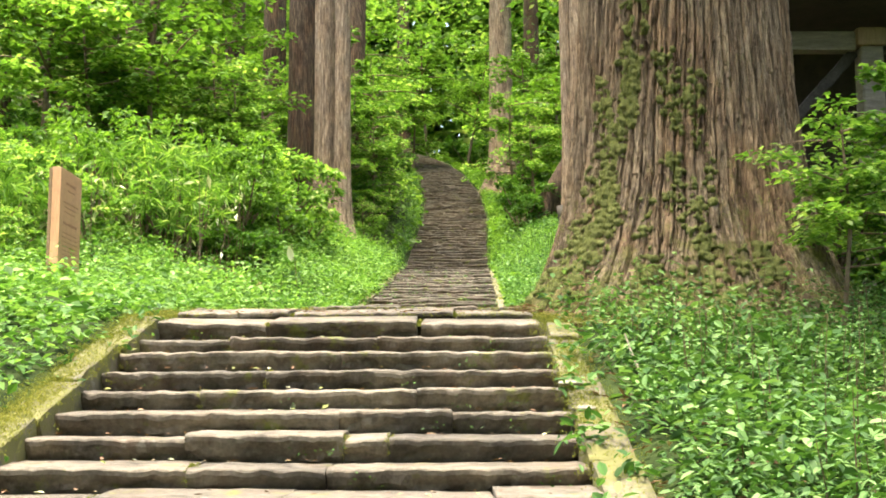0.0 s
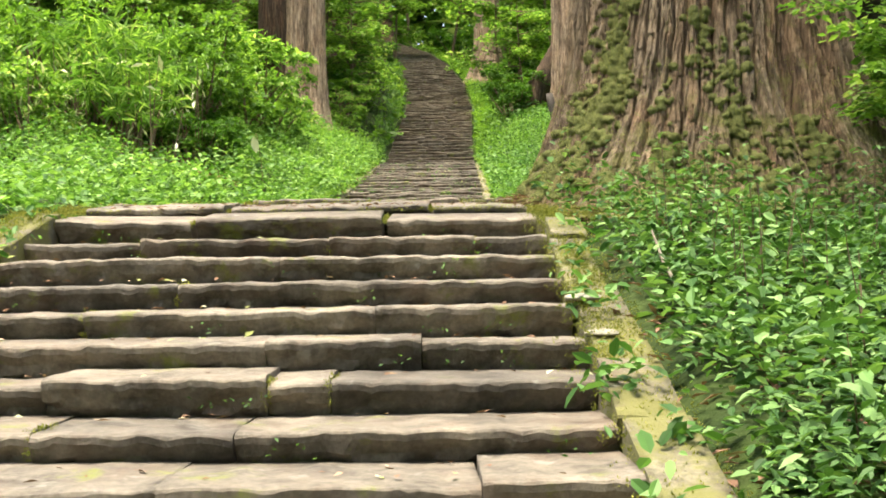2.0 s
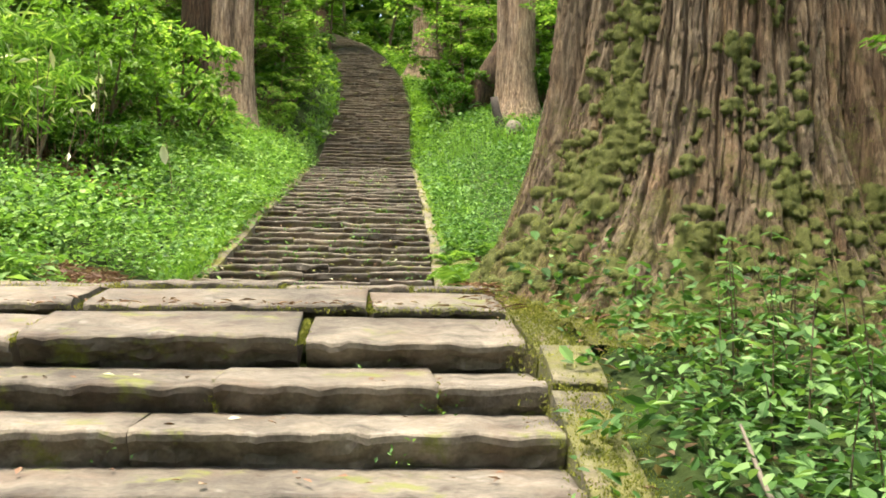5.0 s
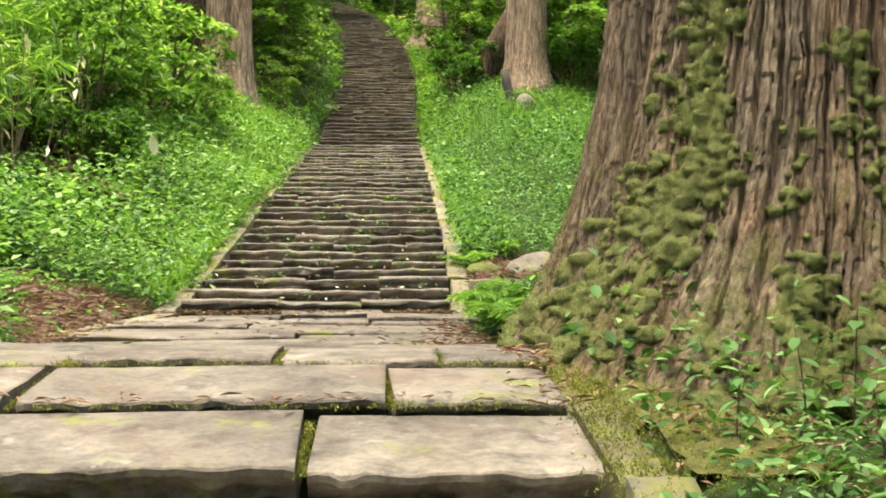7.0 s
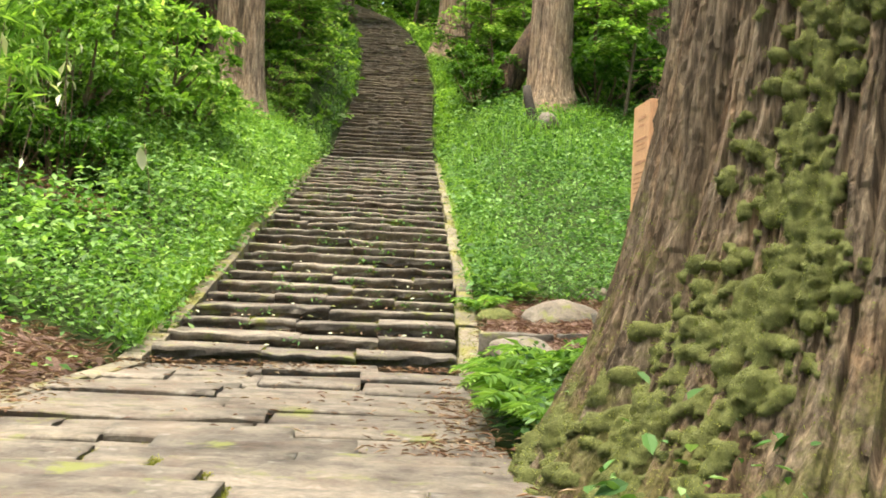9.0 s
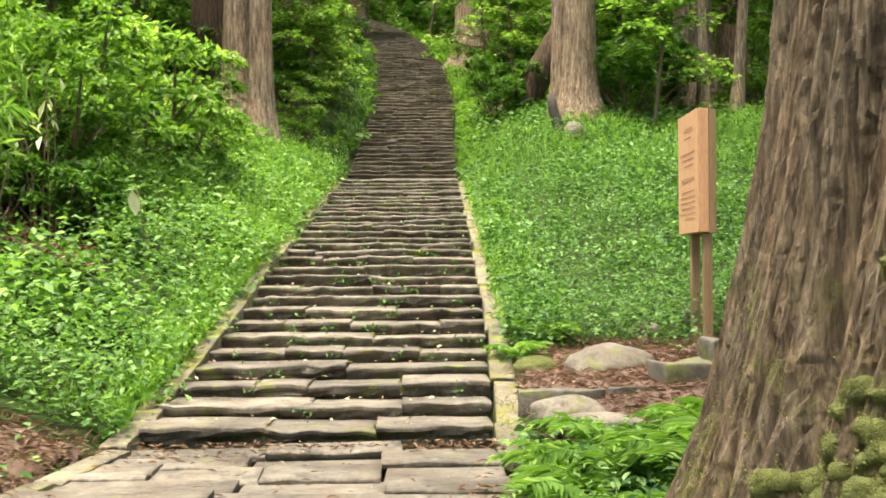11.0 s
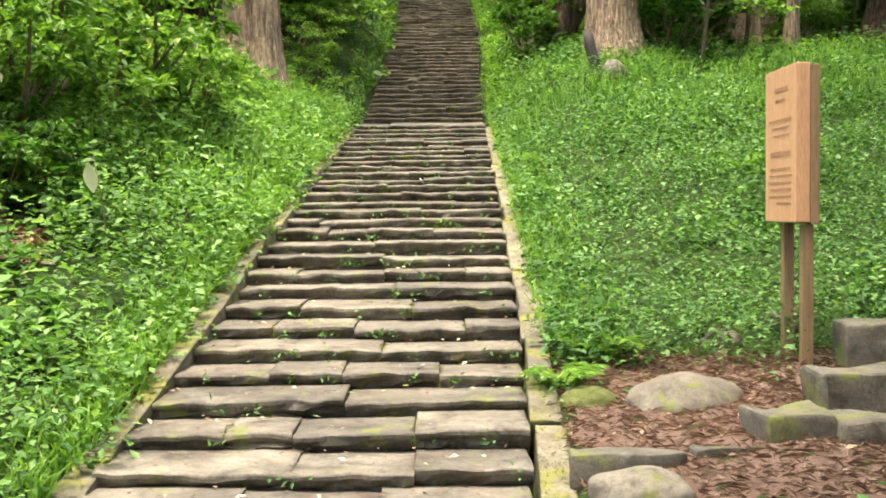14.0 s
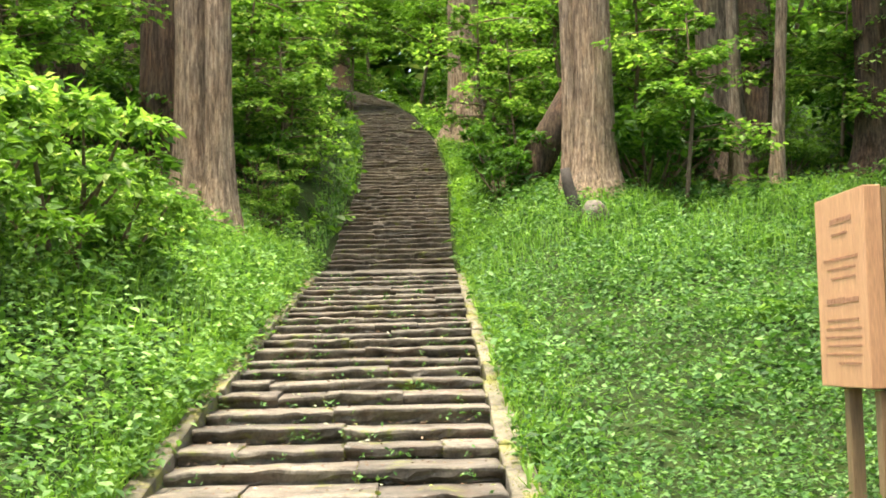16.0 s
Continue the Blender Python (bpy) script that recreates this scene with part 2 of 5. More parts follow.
# ---- mesh helpers ----
def mesh_from(name, verts, faces, smooth=False):
    me = bpy.data.meshes.new(name)
    me.from_pydata([tuple(map(float, v)) for v in verts], [], faces)
    if smooth:
        me.polygons.foreach_set("use_smooth", [True] * len(me.polygons))
    me.update()
    return me


def quads_mesh(name, verts, quads, smooth=False):
    """A mesh from arrays: verts (n, 3), quads (m, 4) or triangles (m, 3)."""
    me = bpy.data.meshes.new(name)
    k = quads.shape[1]
    me.vertices.add(len(verts))
    me.vertices.foreach_set("co", np.ascontiguousarray(verts, dtype=np.float32).ravel())
    me.loops.add(quads.size)
    me.loops.foreach_set("vertex_index", np.ascontiguousarray(quads, dtype=np.int32).ravel())
    me.polygons.add(len(quads))
    me.polygons.foreach_set("loop_start", np.arange(0, quads.size, k, dtype=np.int32))
    me.polygons.foreach_set("use_smooth", np.full(len(quads), smooth))
    me.update(calc_edges=True)
    me.validate()
    return me


def thing(name, label, category, at=(0, 0, 0), group="", kind=""):
    ob = new(name)
    ob.location = at
    return tagged(ob, label, category, group, kind)


def part(name, me, mat, parent=None, label=""):
    if isinstance(me, bmesh.types.BMesh):
        bm, me = me, bpy.data.meshes.new(name)
        bm.to_mesh(me)
        bm.free()
    ob = new(name, me)
    me.materials.clear()
    me.materials.append(mat)
    if parent is not None:
        ob.parent = parent
    return tagged(ob, label)


def box_mesh(name, lo, hi, bev=0.006):
    bm = bmesh.new()
    bmesh.ops.create_cube(bm, size=1)
    for v in bm.verts:
        v.co = Vector([(a + b) / 2 + c * (b - a) for a, b, c in zip(lo, hi, v.co)])
    bmesh.ops.bevel(bm, geom=bm.edges[:], offset=bev, segments=2, affect='EDGES', profile=0.6)
    me = bpy.data.meshes.new(name)
    bm.to_mesh(me)
    bm.free()
    return me


def smooth01(v):
    v = np.clip(v, 0, 1)
    return v * v * (3 - 2 * v)


def wob(x, y, s, seed):
    """Cheap smooth noise of arrays, about -1 to 1."""
    a = seed * 1.7
    return (np.sin(x * s + a + 1.3 * np.sin(y * s * 0.7 + a)) + np.sin(y * s * 1.1 - a * 2 + 1.7 * np.sin(x * s * 0.6 + 2 * a))) / 2


def tube(points, radii, sides=8):
    """Verts and quads of a tapered limb along points."""
    pts = np.array(points, float)
    n = len(pts)
    tang = np.gradient(pts, axis=0)
    tang /= np.linalg.norm(tang, axis=1, keepdims=True)
    ref = np.array([0.0, 1.0, 0.13])
    u = np.cross(tang, ref)
    u /= np.maximum(np.linalg.norm(u, axis=1, keepdims=True), 1e-6)
    w = np.cross(tang, u)
    ang = np.linspace(0, 2 * np.pi, sides, endpoint=False)
    ring = pts[:, None] + np.array(radii)[:, None, None] * (np.cos(ang)[None, :, None] * u[:, None] + np.sin(ang)[None, :, None] * w[:, None])
    i, j = np.meshgrid(np.arange(n - 1), np.arange(sides), indexing="ij")
    a = i * sides + j
    b = i * sides + (j + 1) % sides
    quads = np.stack([a, b, b + sides, a + sides], -1).reshape(-1, 4)
    return ring.reshape(-1, 3), quads


def join(pieces):
    vs, qs, n = [], [], 0
    for v, q in pieces:
        vs.append(v)
        qs.append(q + n)
        n += len(v)
    return np.concatenate(vs), np.concatenate(qs)


def leaves(pos, size, tilt=0.5, width=0.55, droop=0.15, az=None, r=None, oval=False):
    """Leaf blades as folded pairs of triangles: verts and triangles. tilt: how far they lean from level, radians."""
    r = r or rng
    n = len(pos)
    az = r.uniform(0, 2 * np.pi, n) if az is None else az
    el = r.normal(-droop, tilt, n)
    roll = r.normal(0, tilt, n)
    d = np.stack([np.cos(az) * np.cos(el), np.sin(az) * np.cos(el), np.sin(el)], 1)
    side = np.stack([-np.sin(az), np.cos(az), np.zeros(n)], 1)
    up = np.cross(d, side)
    side = side * np.cos(roll)[:, None] + up * np.sin(roll)[:, None]
    up = np.cross(d, side)
    s = np.broadcast_to(np.asarray(size, float), (n,))[:, None]
    base, tip = pos, pos + d * s
    mid = pos + d * s * 0.45
    left = mid + side * s * width / 2 + up * s * 0.1
    right = mid - side * s * width / 2 + up * s * 0.1
    if oval:
        # a rounder blade with a pointed, drooping tip
        out = []
        for along, half, rise in ((0.22, 0.36, 0.07), (0.62, 0.4, 0.06)):
            c = pos + d * s * along
            out += [c + side * s * width * half + up * s * rise, c - side * s * width * half + up * s * rise]
        v = np.stack([base, out[0], out[2], tip - up * s * 0.08, out[3], out[1]], 1).reshape(-1, 3)
        k = np.arange(n)[:, None] * 6
        return v, np.concatenate([k + np.array([t]) for t in ((0, 2, 1), (0, 3, 2), (0, 4, 3), (0, 5, 4))], 1).reshape(-1, 3)
    v = np.stack([base, left, tip, right], 1).reshape(-1, 3)
    k = np.arange(n)[:, None] * 4
    f = np.concatenate([k + np.array([[0, 2, 1]]), k + np.array([[0, 3, 2]])], 1).reshape(-1, 3)
    return v, f


# ---- the plan: the path's profile, its edges and the lie of the land ----
def zp(y):
    """Height of the stepped path along its length."""
    return np.interp(y, [-60, -4, 2.5, 8.45, 10.0, 11.2, 15.5, 18.47, 22.8, 32.2, 33.4, 57.0, 75.0, 140.0],
                     [-8, -1.25, -0.05, 1.60, 1.80, 1.72, 1.76, 2.29, 3.10, 4.70, 4.74, 12.1, 17.6, 30.0])


def x_left(y):
    return np.interp(y, [0, 8.5, 11.5, 15.4, 20, 32.4, 38, 43, 50, 56, 62, 68, 75], [-1.95, -1.95, -1.9, -1.53, -1.42, -1.17, -0.98, -0.8, -0.9, -1.35, -2.4, -4.2, -8])


def x_right(y):
    return np.interp(y, [0, 8.5, 15.4, 19.4, 32.4, 38, 43, 50, 56, 62, 68, 75], [0.62, 0.66, 0.68, 0.85, 1.1, 1.2, 1.38, 1.25, 0.75, -0.2, -2.0, -5.5])


def ground_z(x, y):
    x, y = np.asarray(x, float), np.asarray(y, float)
    z = zp(y)
    dl, dr = x_left(y) - x, x - x_right(y)
    # left bank
    lift_l = np.interp(y, [0, 9, 14, 21, 31], [0.06, 0.10, 0.22, 0.42, 0.56])
    left = z + lift_l * np.minimum(dl, 2.6) + 0.13 * np.maximum(dl - 2.6, 0) - 0.02
    # right: the slope by the lower flight, the litter terrace, the weedy bank and its crest
    bank = np.interp(y, [-60, -4, 8.5, 9.4, 10.5, 15.5, 18.4, 31.0, 35.0, 60.0, 140.0], [-8, -1.25, 1.45, 1.58, 1.74, 1.92, 2.2, 5.02, 6.05, 12.4, 28.0])
    right = z + (bank + np.interp(y, [3, 6, 8.5, 10, 12, 14], [-0.1, -0.05, -0.01, 0.03, 0.05, 0.03]) * np.minimum(dr, 14) - z) * smooth01(dr / 1.6)
    out = np.where(dl > 0, left, np.where(dr > 0, right, z))
    edge = np.maximum(dl, dr)
    return out - 0.32 * (1 - smooth01((edge + 0.05) / 0.3)) + 0.05 * wob(x, y, 2.1, 3) * smooth01(edge / 1.0) + 0.012 * wob(x, y, 9.0, 5)


def cover_z(x, y):
    """The ground as plants hide it: without the dip under the path's edges."""
    edge = np.maximum(x_left(y) - x, x - x_right(y))
    return ground_z(x, y) + 0.32 * (1 - smooth01((edge + 0.05) / 0.3))


def on_ground(x, y, up=0.0):
    return (x, y, float(ground_z(x, y)) + up)


# one sheet of ground out to the horizon
gx = np.concatenate([-np.geomspace(900, 14, 22), np.linspace(-13, 13, 150), np.geomspace(14, 900, 22)])
gy = np.concatenate([-np.geomspace(900, 6, 18), np.linspace(-5, 36, 240), np.linspace(36.5, 80, 90), np.geomspace(82, 900, 20)])
XX, YY = np.meshgrid(gx, gy)
ZZ = ground_z(XX, YY)
far = np.hypot(XX, YY - 20)
ZZ = np.where(far > 75, np.minimum(ZZ, 24) + np.minimum((far - 75) * 0.16, 30) * 0.6, ZZ)
nx, ny = len(gx), len(gy)
ii, jj = np.meshgrid(np.arange(ny - 1), np.arange(nx - 1), indexing="ij")
q = ii * nx + jj
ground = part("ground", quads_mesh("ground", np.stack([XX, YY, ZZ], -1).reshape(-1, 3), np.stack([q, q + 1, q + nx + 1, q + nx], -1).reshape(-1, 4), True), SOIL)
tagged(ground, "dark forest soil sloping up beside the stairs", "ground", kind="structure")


# ---- trees ----
def hash01(k):
    return np.modf(np.abs(np.sin(k * 12.9898 + 4.1) * 43758.5453))[0]


def trunk_radius(T, Hh, r, height, flare, lobes, amp, seed, flare_h, plate, taper, grooves=()):
    """Distance of the bark from the trunk's middle, at the angle T and height Hh: buttresses, then plates of bark split by fissures."""
    hp = np.maximum(Hh, 0)
    rad = r * (1 - taper * np.clip(hp / max(height, 1), 0, 1)) + flare * np.exp(-hp / flare_h) - 0.2 * np.minimum(Hh, 0)
    a = seed * 2.399
    butt = sum(np.cos(k * (T - a * (k + 1))) / k for k in lobes) / max(len(lobes), 1)
    rad = rad * (1 + butt * (0.07 + 0.3 * np.exp(-hp / (flare_h * 1.4))))
    turns = max(8, round(2 * np.pi * (r + 0.3 * flare) / plate))
    u = T / (2 * np.pi) * turns + 0.32 * np.sin(Hh * 0.7 + 2 * T + a) + 0.1 * np.sin(Hh * 2.7 + 5 * T) + 0.06 * np.sin(Hh * 8.3 - 13 * T) + 0.045 * np.sin(Hh * 23 + 31 * T)
    k = np.floor(u)
    kk = np.mod(k, turns)
    edge = 0.5 - np.abs(u - k - 0.5)
    ln = 0.4 + 0.8 * hash01(kk + 31)
    v = Hh / ln + hash01(kk) * 7 + 0.25 * np.sin(u * 6.283) + 0.1 * np.sin(u * 19 + Hh * 5)
    kv = np.floor(v)
    step = 0.5 - np.abs(v - kv - 0.5)
    lift = hash01(kk * 17 + kv * 3.7)
    fissure = smooth01(edge / (0.1 + 0.2 * hash01(kk * 7.3 + kv * 1.9)))
    # each strip ends in a flake that stands off the trunk
    flake_end = (1 - (v - kv)) ** 3 * (0.2 + 0.8 * hash01(kk * 5.1 + kv * 9.7))
    rad = rad + amp * (fissure * (0.45 + 0.5 * lift + 0.16 * flake_end) * (0.72 + 0.28 * smooth01(step / 0.05)) - 0.7)
    fine = u * 3.0 + 0.4 * np.sin(Hh * 3.7 + 7 * T)
    kf = np.mod(np.floor(fine), turns * 3)
    rad = rad + amp * 0.34 * (smooth01((0.5 - np.abs(fine - np.floor(fine) - 0.5)) / 0.2) - 0.5) * (0.3 + hash01(kf + 5))
    vf = Hh * (3.5 + 7 * hash01(kf + 2)) + 9 * hash01(kf)
    flake = hash01(kf * 3.1 + np.floor(vf)) + 0.35 * (1 - (vf - np.floor(vf))) ** 2
    rad = rad + amp * 0.2 * (flake - 0.5)
    for at, wide, deep, high in grooves:
        rad = rad - deep * np.exp(-(((T - at - 0.03 * np.sin(Hh * 4 + at * 9)) / (wide * (1 + 0.4 * np.exp(-hp)))) ** 2)) * np.exp(-((hp / high) ** 2))
    return rad


def trunk_mesh(name, r, height, flare, lobes, lean=(0, 0), seg=96, rows=90, amp=0.03, seed=1, flare_h=0.5, plate=0.09, taper=0.25, split=1.6, front=False, grooves=()):
    """A trunk that spreads into buttressed roots, with fissured bark in relief. The base is at the origin and reaches 0.5 m under ground."""
    hs = np.concatenate([np.linspace(-0.5, split, rows * 2 // 3), np.linspace(split, height, rows // 3 + 1)[1:]])
    th = np.linspace(0, 2 * np.pi, seg, endpoint=False)
    if front:
        # more columns on the side that the path passes
        th = np.concatenate([np.linspace(2.7, 5.9, seg * 4 // 5, endpoint=False), np.linspace(5.9, 2.7 + 2 * np.pi, seg - seg * 4 // 5, endpoint=False)])
    T, Hh = np.meshgrid(th, hs)
    rad = trunk_radius(T, Hh, r, height, flare, lobes, amp, seed, flare_h, plate, taper, grooves)
    hp = np.maximum(Hh, 0)
    X = rad * np.cos(T) + lean[0] * hp + 0.02 * r * np.sin(hp * 0.7)
    Y = rad * np.sin(T) + lean[1] * hp
    i, j = np.meshgrid(np.arange(len(hs) - 1), np.arange(seg), indexing="ij")
    a0, b0 = i * seg + j, i * seg + (j + 1) % seg
    return quads_mesh(name, np.stack([X, Y, Hh], -1).reshape(-1, 3), np.stack([a0, b0, b0 + seg, a0 + seg], -1).reshape(-1, 4), not front)


def canopy_mesh(name, z0, z1, spread, n, size, r, clumps=26):
    """A crown of many leaf clumps on a few limbs, high over the ground."""
    cz = r.uniform(z0, z1, clumps)
    ca, cr = r.uniform(0, 6.283, clumps), spread * np.sqrt(r.uniform(0.05, 1, clumps)) * (1.1 - 0.7 * (cz - z0) / (z1 - z0))
    c = np.stack([cr * np.cos(ca), cr * np.sin(ca), cz], 1)
    k = r.integers(0, clumps, n)
    p = c[k] + r.normal(0, 1, (n, 3)) * np.array([0.75, 0.75, 0.28])
    v, f = leaves(p, r.uniform(0.6, 1.3, n) * size, 0.5, 0.6, 0.2, r=r)
    return quads_mesh(name, v, f)


def cedar(x, y, r, height, flare, label, mat, seed, lean=(0, 0), seg=72, rows=80, crown=True, lobes=(3, 5), amp=0.03, flare_h=0.6, sink=0.0, leafy=620):
    t = thing("cedar_tree", label, "tree", on_ground(x, y, -sink), "trees of the forest")
    part("trunk", trunk_mesh("trunk", r, height, flare, lobes, lean, seg, rows, amp, seed, flare_h), mat, t)
    if crown:
        rr = np.random.default_rng(seed)
        part("crown", canopy_mesh("crown", height * 0.66, height * 1.1, 2.6, leafy, 0.42, rr), LEAF_DARK, t, "dark green needle foliage high above")
    return t


# the great cedar beside the landing
great = thing("cedar_tree", "huge old cedar with fissured red-brown bark and mossy flaring roots", "tree", (2.045, 10.73, 1.66), "trees of the forest")
GREAT = (0.9, 18.0, 0.74, (2, 3, 5))
GROOVES = ((3.52, 0.05, 0.2, 1.5), (3.28, 0.04, 0.1, 0.7), (4.37, 0.06, 0.2, 0.5), (4.02, 0.035, 0.07, 1.0), (4.98, 0.06, 0.14, 1.2), (4.66, 0.03, 0.06, 0.8))
part("trunk", trunk_mesh("trunk", *GREAT, (0.006, 0.0), 600, 330, 0.06, 5, 0.82, 0.085, 0.18, 3.6, True, GROOVES), BARK, great)


def moss_tufts(name, pts, normals, size, r, per=14):
    """Cushions of tiny moss blades round the given points."""
    n = len(pts)
    p = np.repeat(pts, per, 0) + r.normal(0, 1, (n * per, 3)) * np.repeat(size, per)[:, None] * 0.5
    d = np.repeat(normals, per, 0) + r.normal(0, 0.55, (n * per, 3))
    d /= np.linalg.norm(d, axis=1, keepdims=True)
    side = np.cross(d, r.normal(0, 1, d.shape))
    side /= np.maximum(np.linalg.norm(side, axis=1, keepdims=True), 1e-6)
    ln = (np.repeat(size, per) * r.uniform(0.35, 0.8, n * per))[:, None]
    v = np.stack([p - side * ln * 0.28, p + side * ln * 0.28, p + d * ln], 1).reshape(-1, 3)
    return quads_mesh(name, v, np.arange(len(v)).reshape(-1, 3))


def on_bark(T, h):
    d = trunk_radius(T, h, *GREAT, 0.06, 5, 0.82, 0.085, 0.18, GROOVES)
    return np.stack([d * np.cos(T) + 0.006 * h + 0.018 * np.sin(np.maximum(h, 0) * 0.7), d * np.sin(T), h], 1)


mr = np.random.default_rng(90)
# chains of cushions running down the bark: angle, its spread, lowest and highest start, how many
mt, mh, ms = [], [], []
for at, spread, h0, h1, n in [(3.93, 0.1, 0.7, 2.3, 30), (4.1, 0.1, 1.6, 3.4, 14), (4.58, 0.14, 0.9, 2.2, 14), (3.7, 0.12, 0.3, 0.9, 12), (4.2, 0.5, 0.1, 0.7, 36), (3.3, 0.12, 0.0, 0.5, 10)]:
    for i in range(n):
        T0, h = mr.normal(at, spread), mr.uniform(h0, h1)
        for k in range(int(mr.integers(3, 11))):
            big, many = mr.uniform(0.014, 0.04), int(mr.integers(2, 6))
            T1 = T0 + mr.normal(0, 0.02)
            mt += list(T1 + mr.normal(0, big * 0.9, many))
            mh += list(h + mr.normal(0, big * 0.9, many))
            ms += list(big * mr.uniform(0.45, 1.0, many))
            h -= mr.uniform(0.02, 0.1)
mt, mh, ms = np.array(mt), np.array(mh), np.array(ms)
gt, gh = np.arange(2.9, 5.5, 0.0095), np.arange(-0.25, 3.5, 0.011)
GT, GH = np.meshgrid(gt, gh)
thick = np.zeros(GT.shape)
for T1, h1, size in zip(mt, mh, ms):
    a0, a1 = np.searchsorted(gt, (T1 - size * 1.2, T1 + size * 1.2))
    b0, b1 = np.searchsorted(gh, (h1 - size * 1.2, h1 + size * 1.2))
    d2 = ((GT[b0:b1, a0:a1] - T1) ** 2 + (GH[b0:b1, a0:a1] - h1) ** 2) / size ** 2
    thick[b0:b1, a0:a1] = np.maximum(thick[b0:b1, a0:a1], 0.8 * size * np.sqrt(np.maximum(1 - d2, 0)))
thick *= 1 + 0.35 * mr.normal(0, 1, thick.shape).clip(-1.5, 1.5)
skin = on_bark(GT.ravel(), GH.ravel()) + np.stack([np.cos(GT), np.sin(GT), 0.25 + 0 * GT], -1).reshape(-1, 3) * (thick.ravel() + np.where(thick.ravel() > 0.002, 0.004, -0.02))[:, None]
cols = len(gt)
ii, jj = np.meshgrid(np.arange(len(gh) - 1), np.arange(cols - 1), indexing="ij")
q = ii * cols + jj
quads = np.stack([q, q + 1, q + cols + 1, q + cols], -1).reshape(-1, 4)
quads = quads[(thick.ravel()[quads] > 0.002).sum(1) >= 2]
used, flat = np.unique(quads, return_inverse=True)
tagged(part("moss_cushion", quads_mesh("moss_cushion", skin[used], flat.reshape(-1, 4), True), MOSS, great, "lumpy cushions of pale green moss"), kind="stuff")
tops = used[(thick.ravel()[used] > 0.006) & (mr.uniform(0, 1, len(used)) < 0.4)]
tufts = skin[tops]
hair = np.stack([np.cos(GT.ravel()[tops]), np.sin(GT.ravel()[tops]), 0.3 + 0 * tops], 1)
film_t, film_h = mr.uniform(3.0, 5.6, 5200), 1.15 * mr.uniform(0, 1, 5200) ** 1.7 - 0.12
film_n = np.stack([np.cos(film_t), np.sin(film_t), 0.5 + 0 * film_t], 1)
all_p, all_n = np.concatenate([tufts, on_bark(film_t, film_h)]), np.concatenate([hair, film_n])
part("moss", moss_tufts("moss", all_p, all_n, mr.uniform(0.006, 0.013, len(all_p)), mr, 7), MOSS_LEAF, great, "fine green moss on the bark")
part("crown", canopy_mesh("crown", 12.0, 19.0, 3.4, 4200, 0.34, np.random.default_rng(3), 40), LEAF_DARK, great, "dark green needle foliage high above")


# the other trunks of the wood
cedar(2.5, 6.3, 0.2, 16.0, 0.12, "slender tree with smooth grey-brown bark among the weeds", BARK_PALE, 11, (0.01, 0), 64, 70, lobes=(3, 4), amp=0.008, flare_h=0.3)
cedar(-2.62, 31.3, 0.21, 16, 0.22, "cedar with pale stripped bark beside the stairs", BARK_PALE, 12, (-0.004, 0), 90, 110, lobes=(2, 3), amp=0.03, leafy=180)
cedar(-3.1, 31.8, 0.29, 16, 0.24, "cedar with pale bark grown close to its neighbour", BARK_PALE, 13, (-0.006, 0), 90, 110, lobes=(2, 5), amp=0.035, leafy=180)
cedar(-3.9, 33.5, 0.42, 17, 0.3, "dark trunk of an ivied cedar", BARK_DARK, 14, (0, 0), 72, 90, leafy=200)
cedar(3.85, 35.0, 0.36, 17, 0.34, "double-stemmed cedar with pale fibrous bark on the crest", BARK_PALE, 15, (0.0, 0), 100, 120, lobes=(2, 3), amp=0.04, leafy=180)
cedar(3.46, 35.1, 0.17, 16, 0.2, "thin stem of a cedar with pale fibrous bark", BARK_PALE, 16, (-0.01, 0), 72, 90, lobes=(2, 3), amp=0.03, leafy=180)
cedar(7.0, 38.0, 0.48, 16, 0.4, "cedar with dark red-brown bark in the shade", BARK, 17, (0, 0), 80, 90, amp=0.04)
cedar(6.95, 36.6, 0.11, 13, 0.1, "thin straight tree with grey bark", BARK_PALE, 18, (0.0, 0), 32, 60, amp=0.006)
cedar(7.55, 36.0, 0.12, 13, 0.1, "thin pale tree leaning a little", BARK_PALE, 19, (0.07, 0.0), 32, 60, amp=0.006)
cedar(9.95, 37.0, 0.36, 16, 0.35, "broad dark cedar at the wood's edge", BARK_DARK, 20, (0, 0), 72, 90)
cedar(2.2, 50.0, 0.5, 18, 0.5, "far cedar with grey-brown bark above the stairs", BARK_PALE, 21, (0.0, 0), 72, 90, amp=0.04)
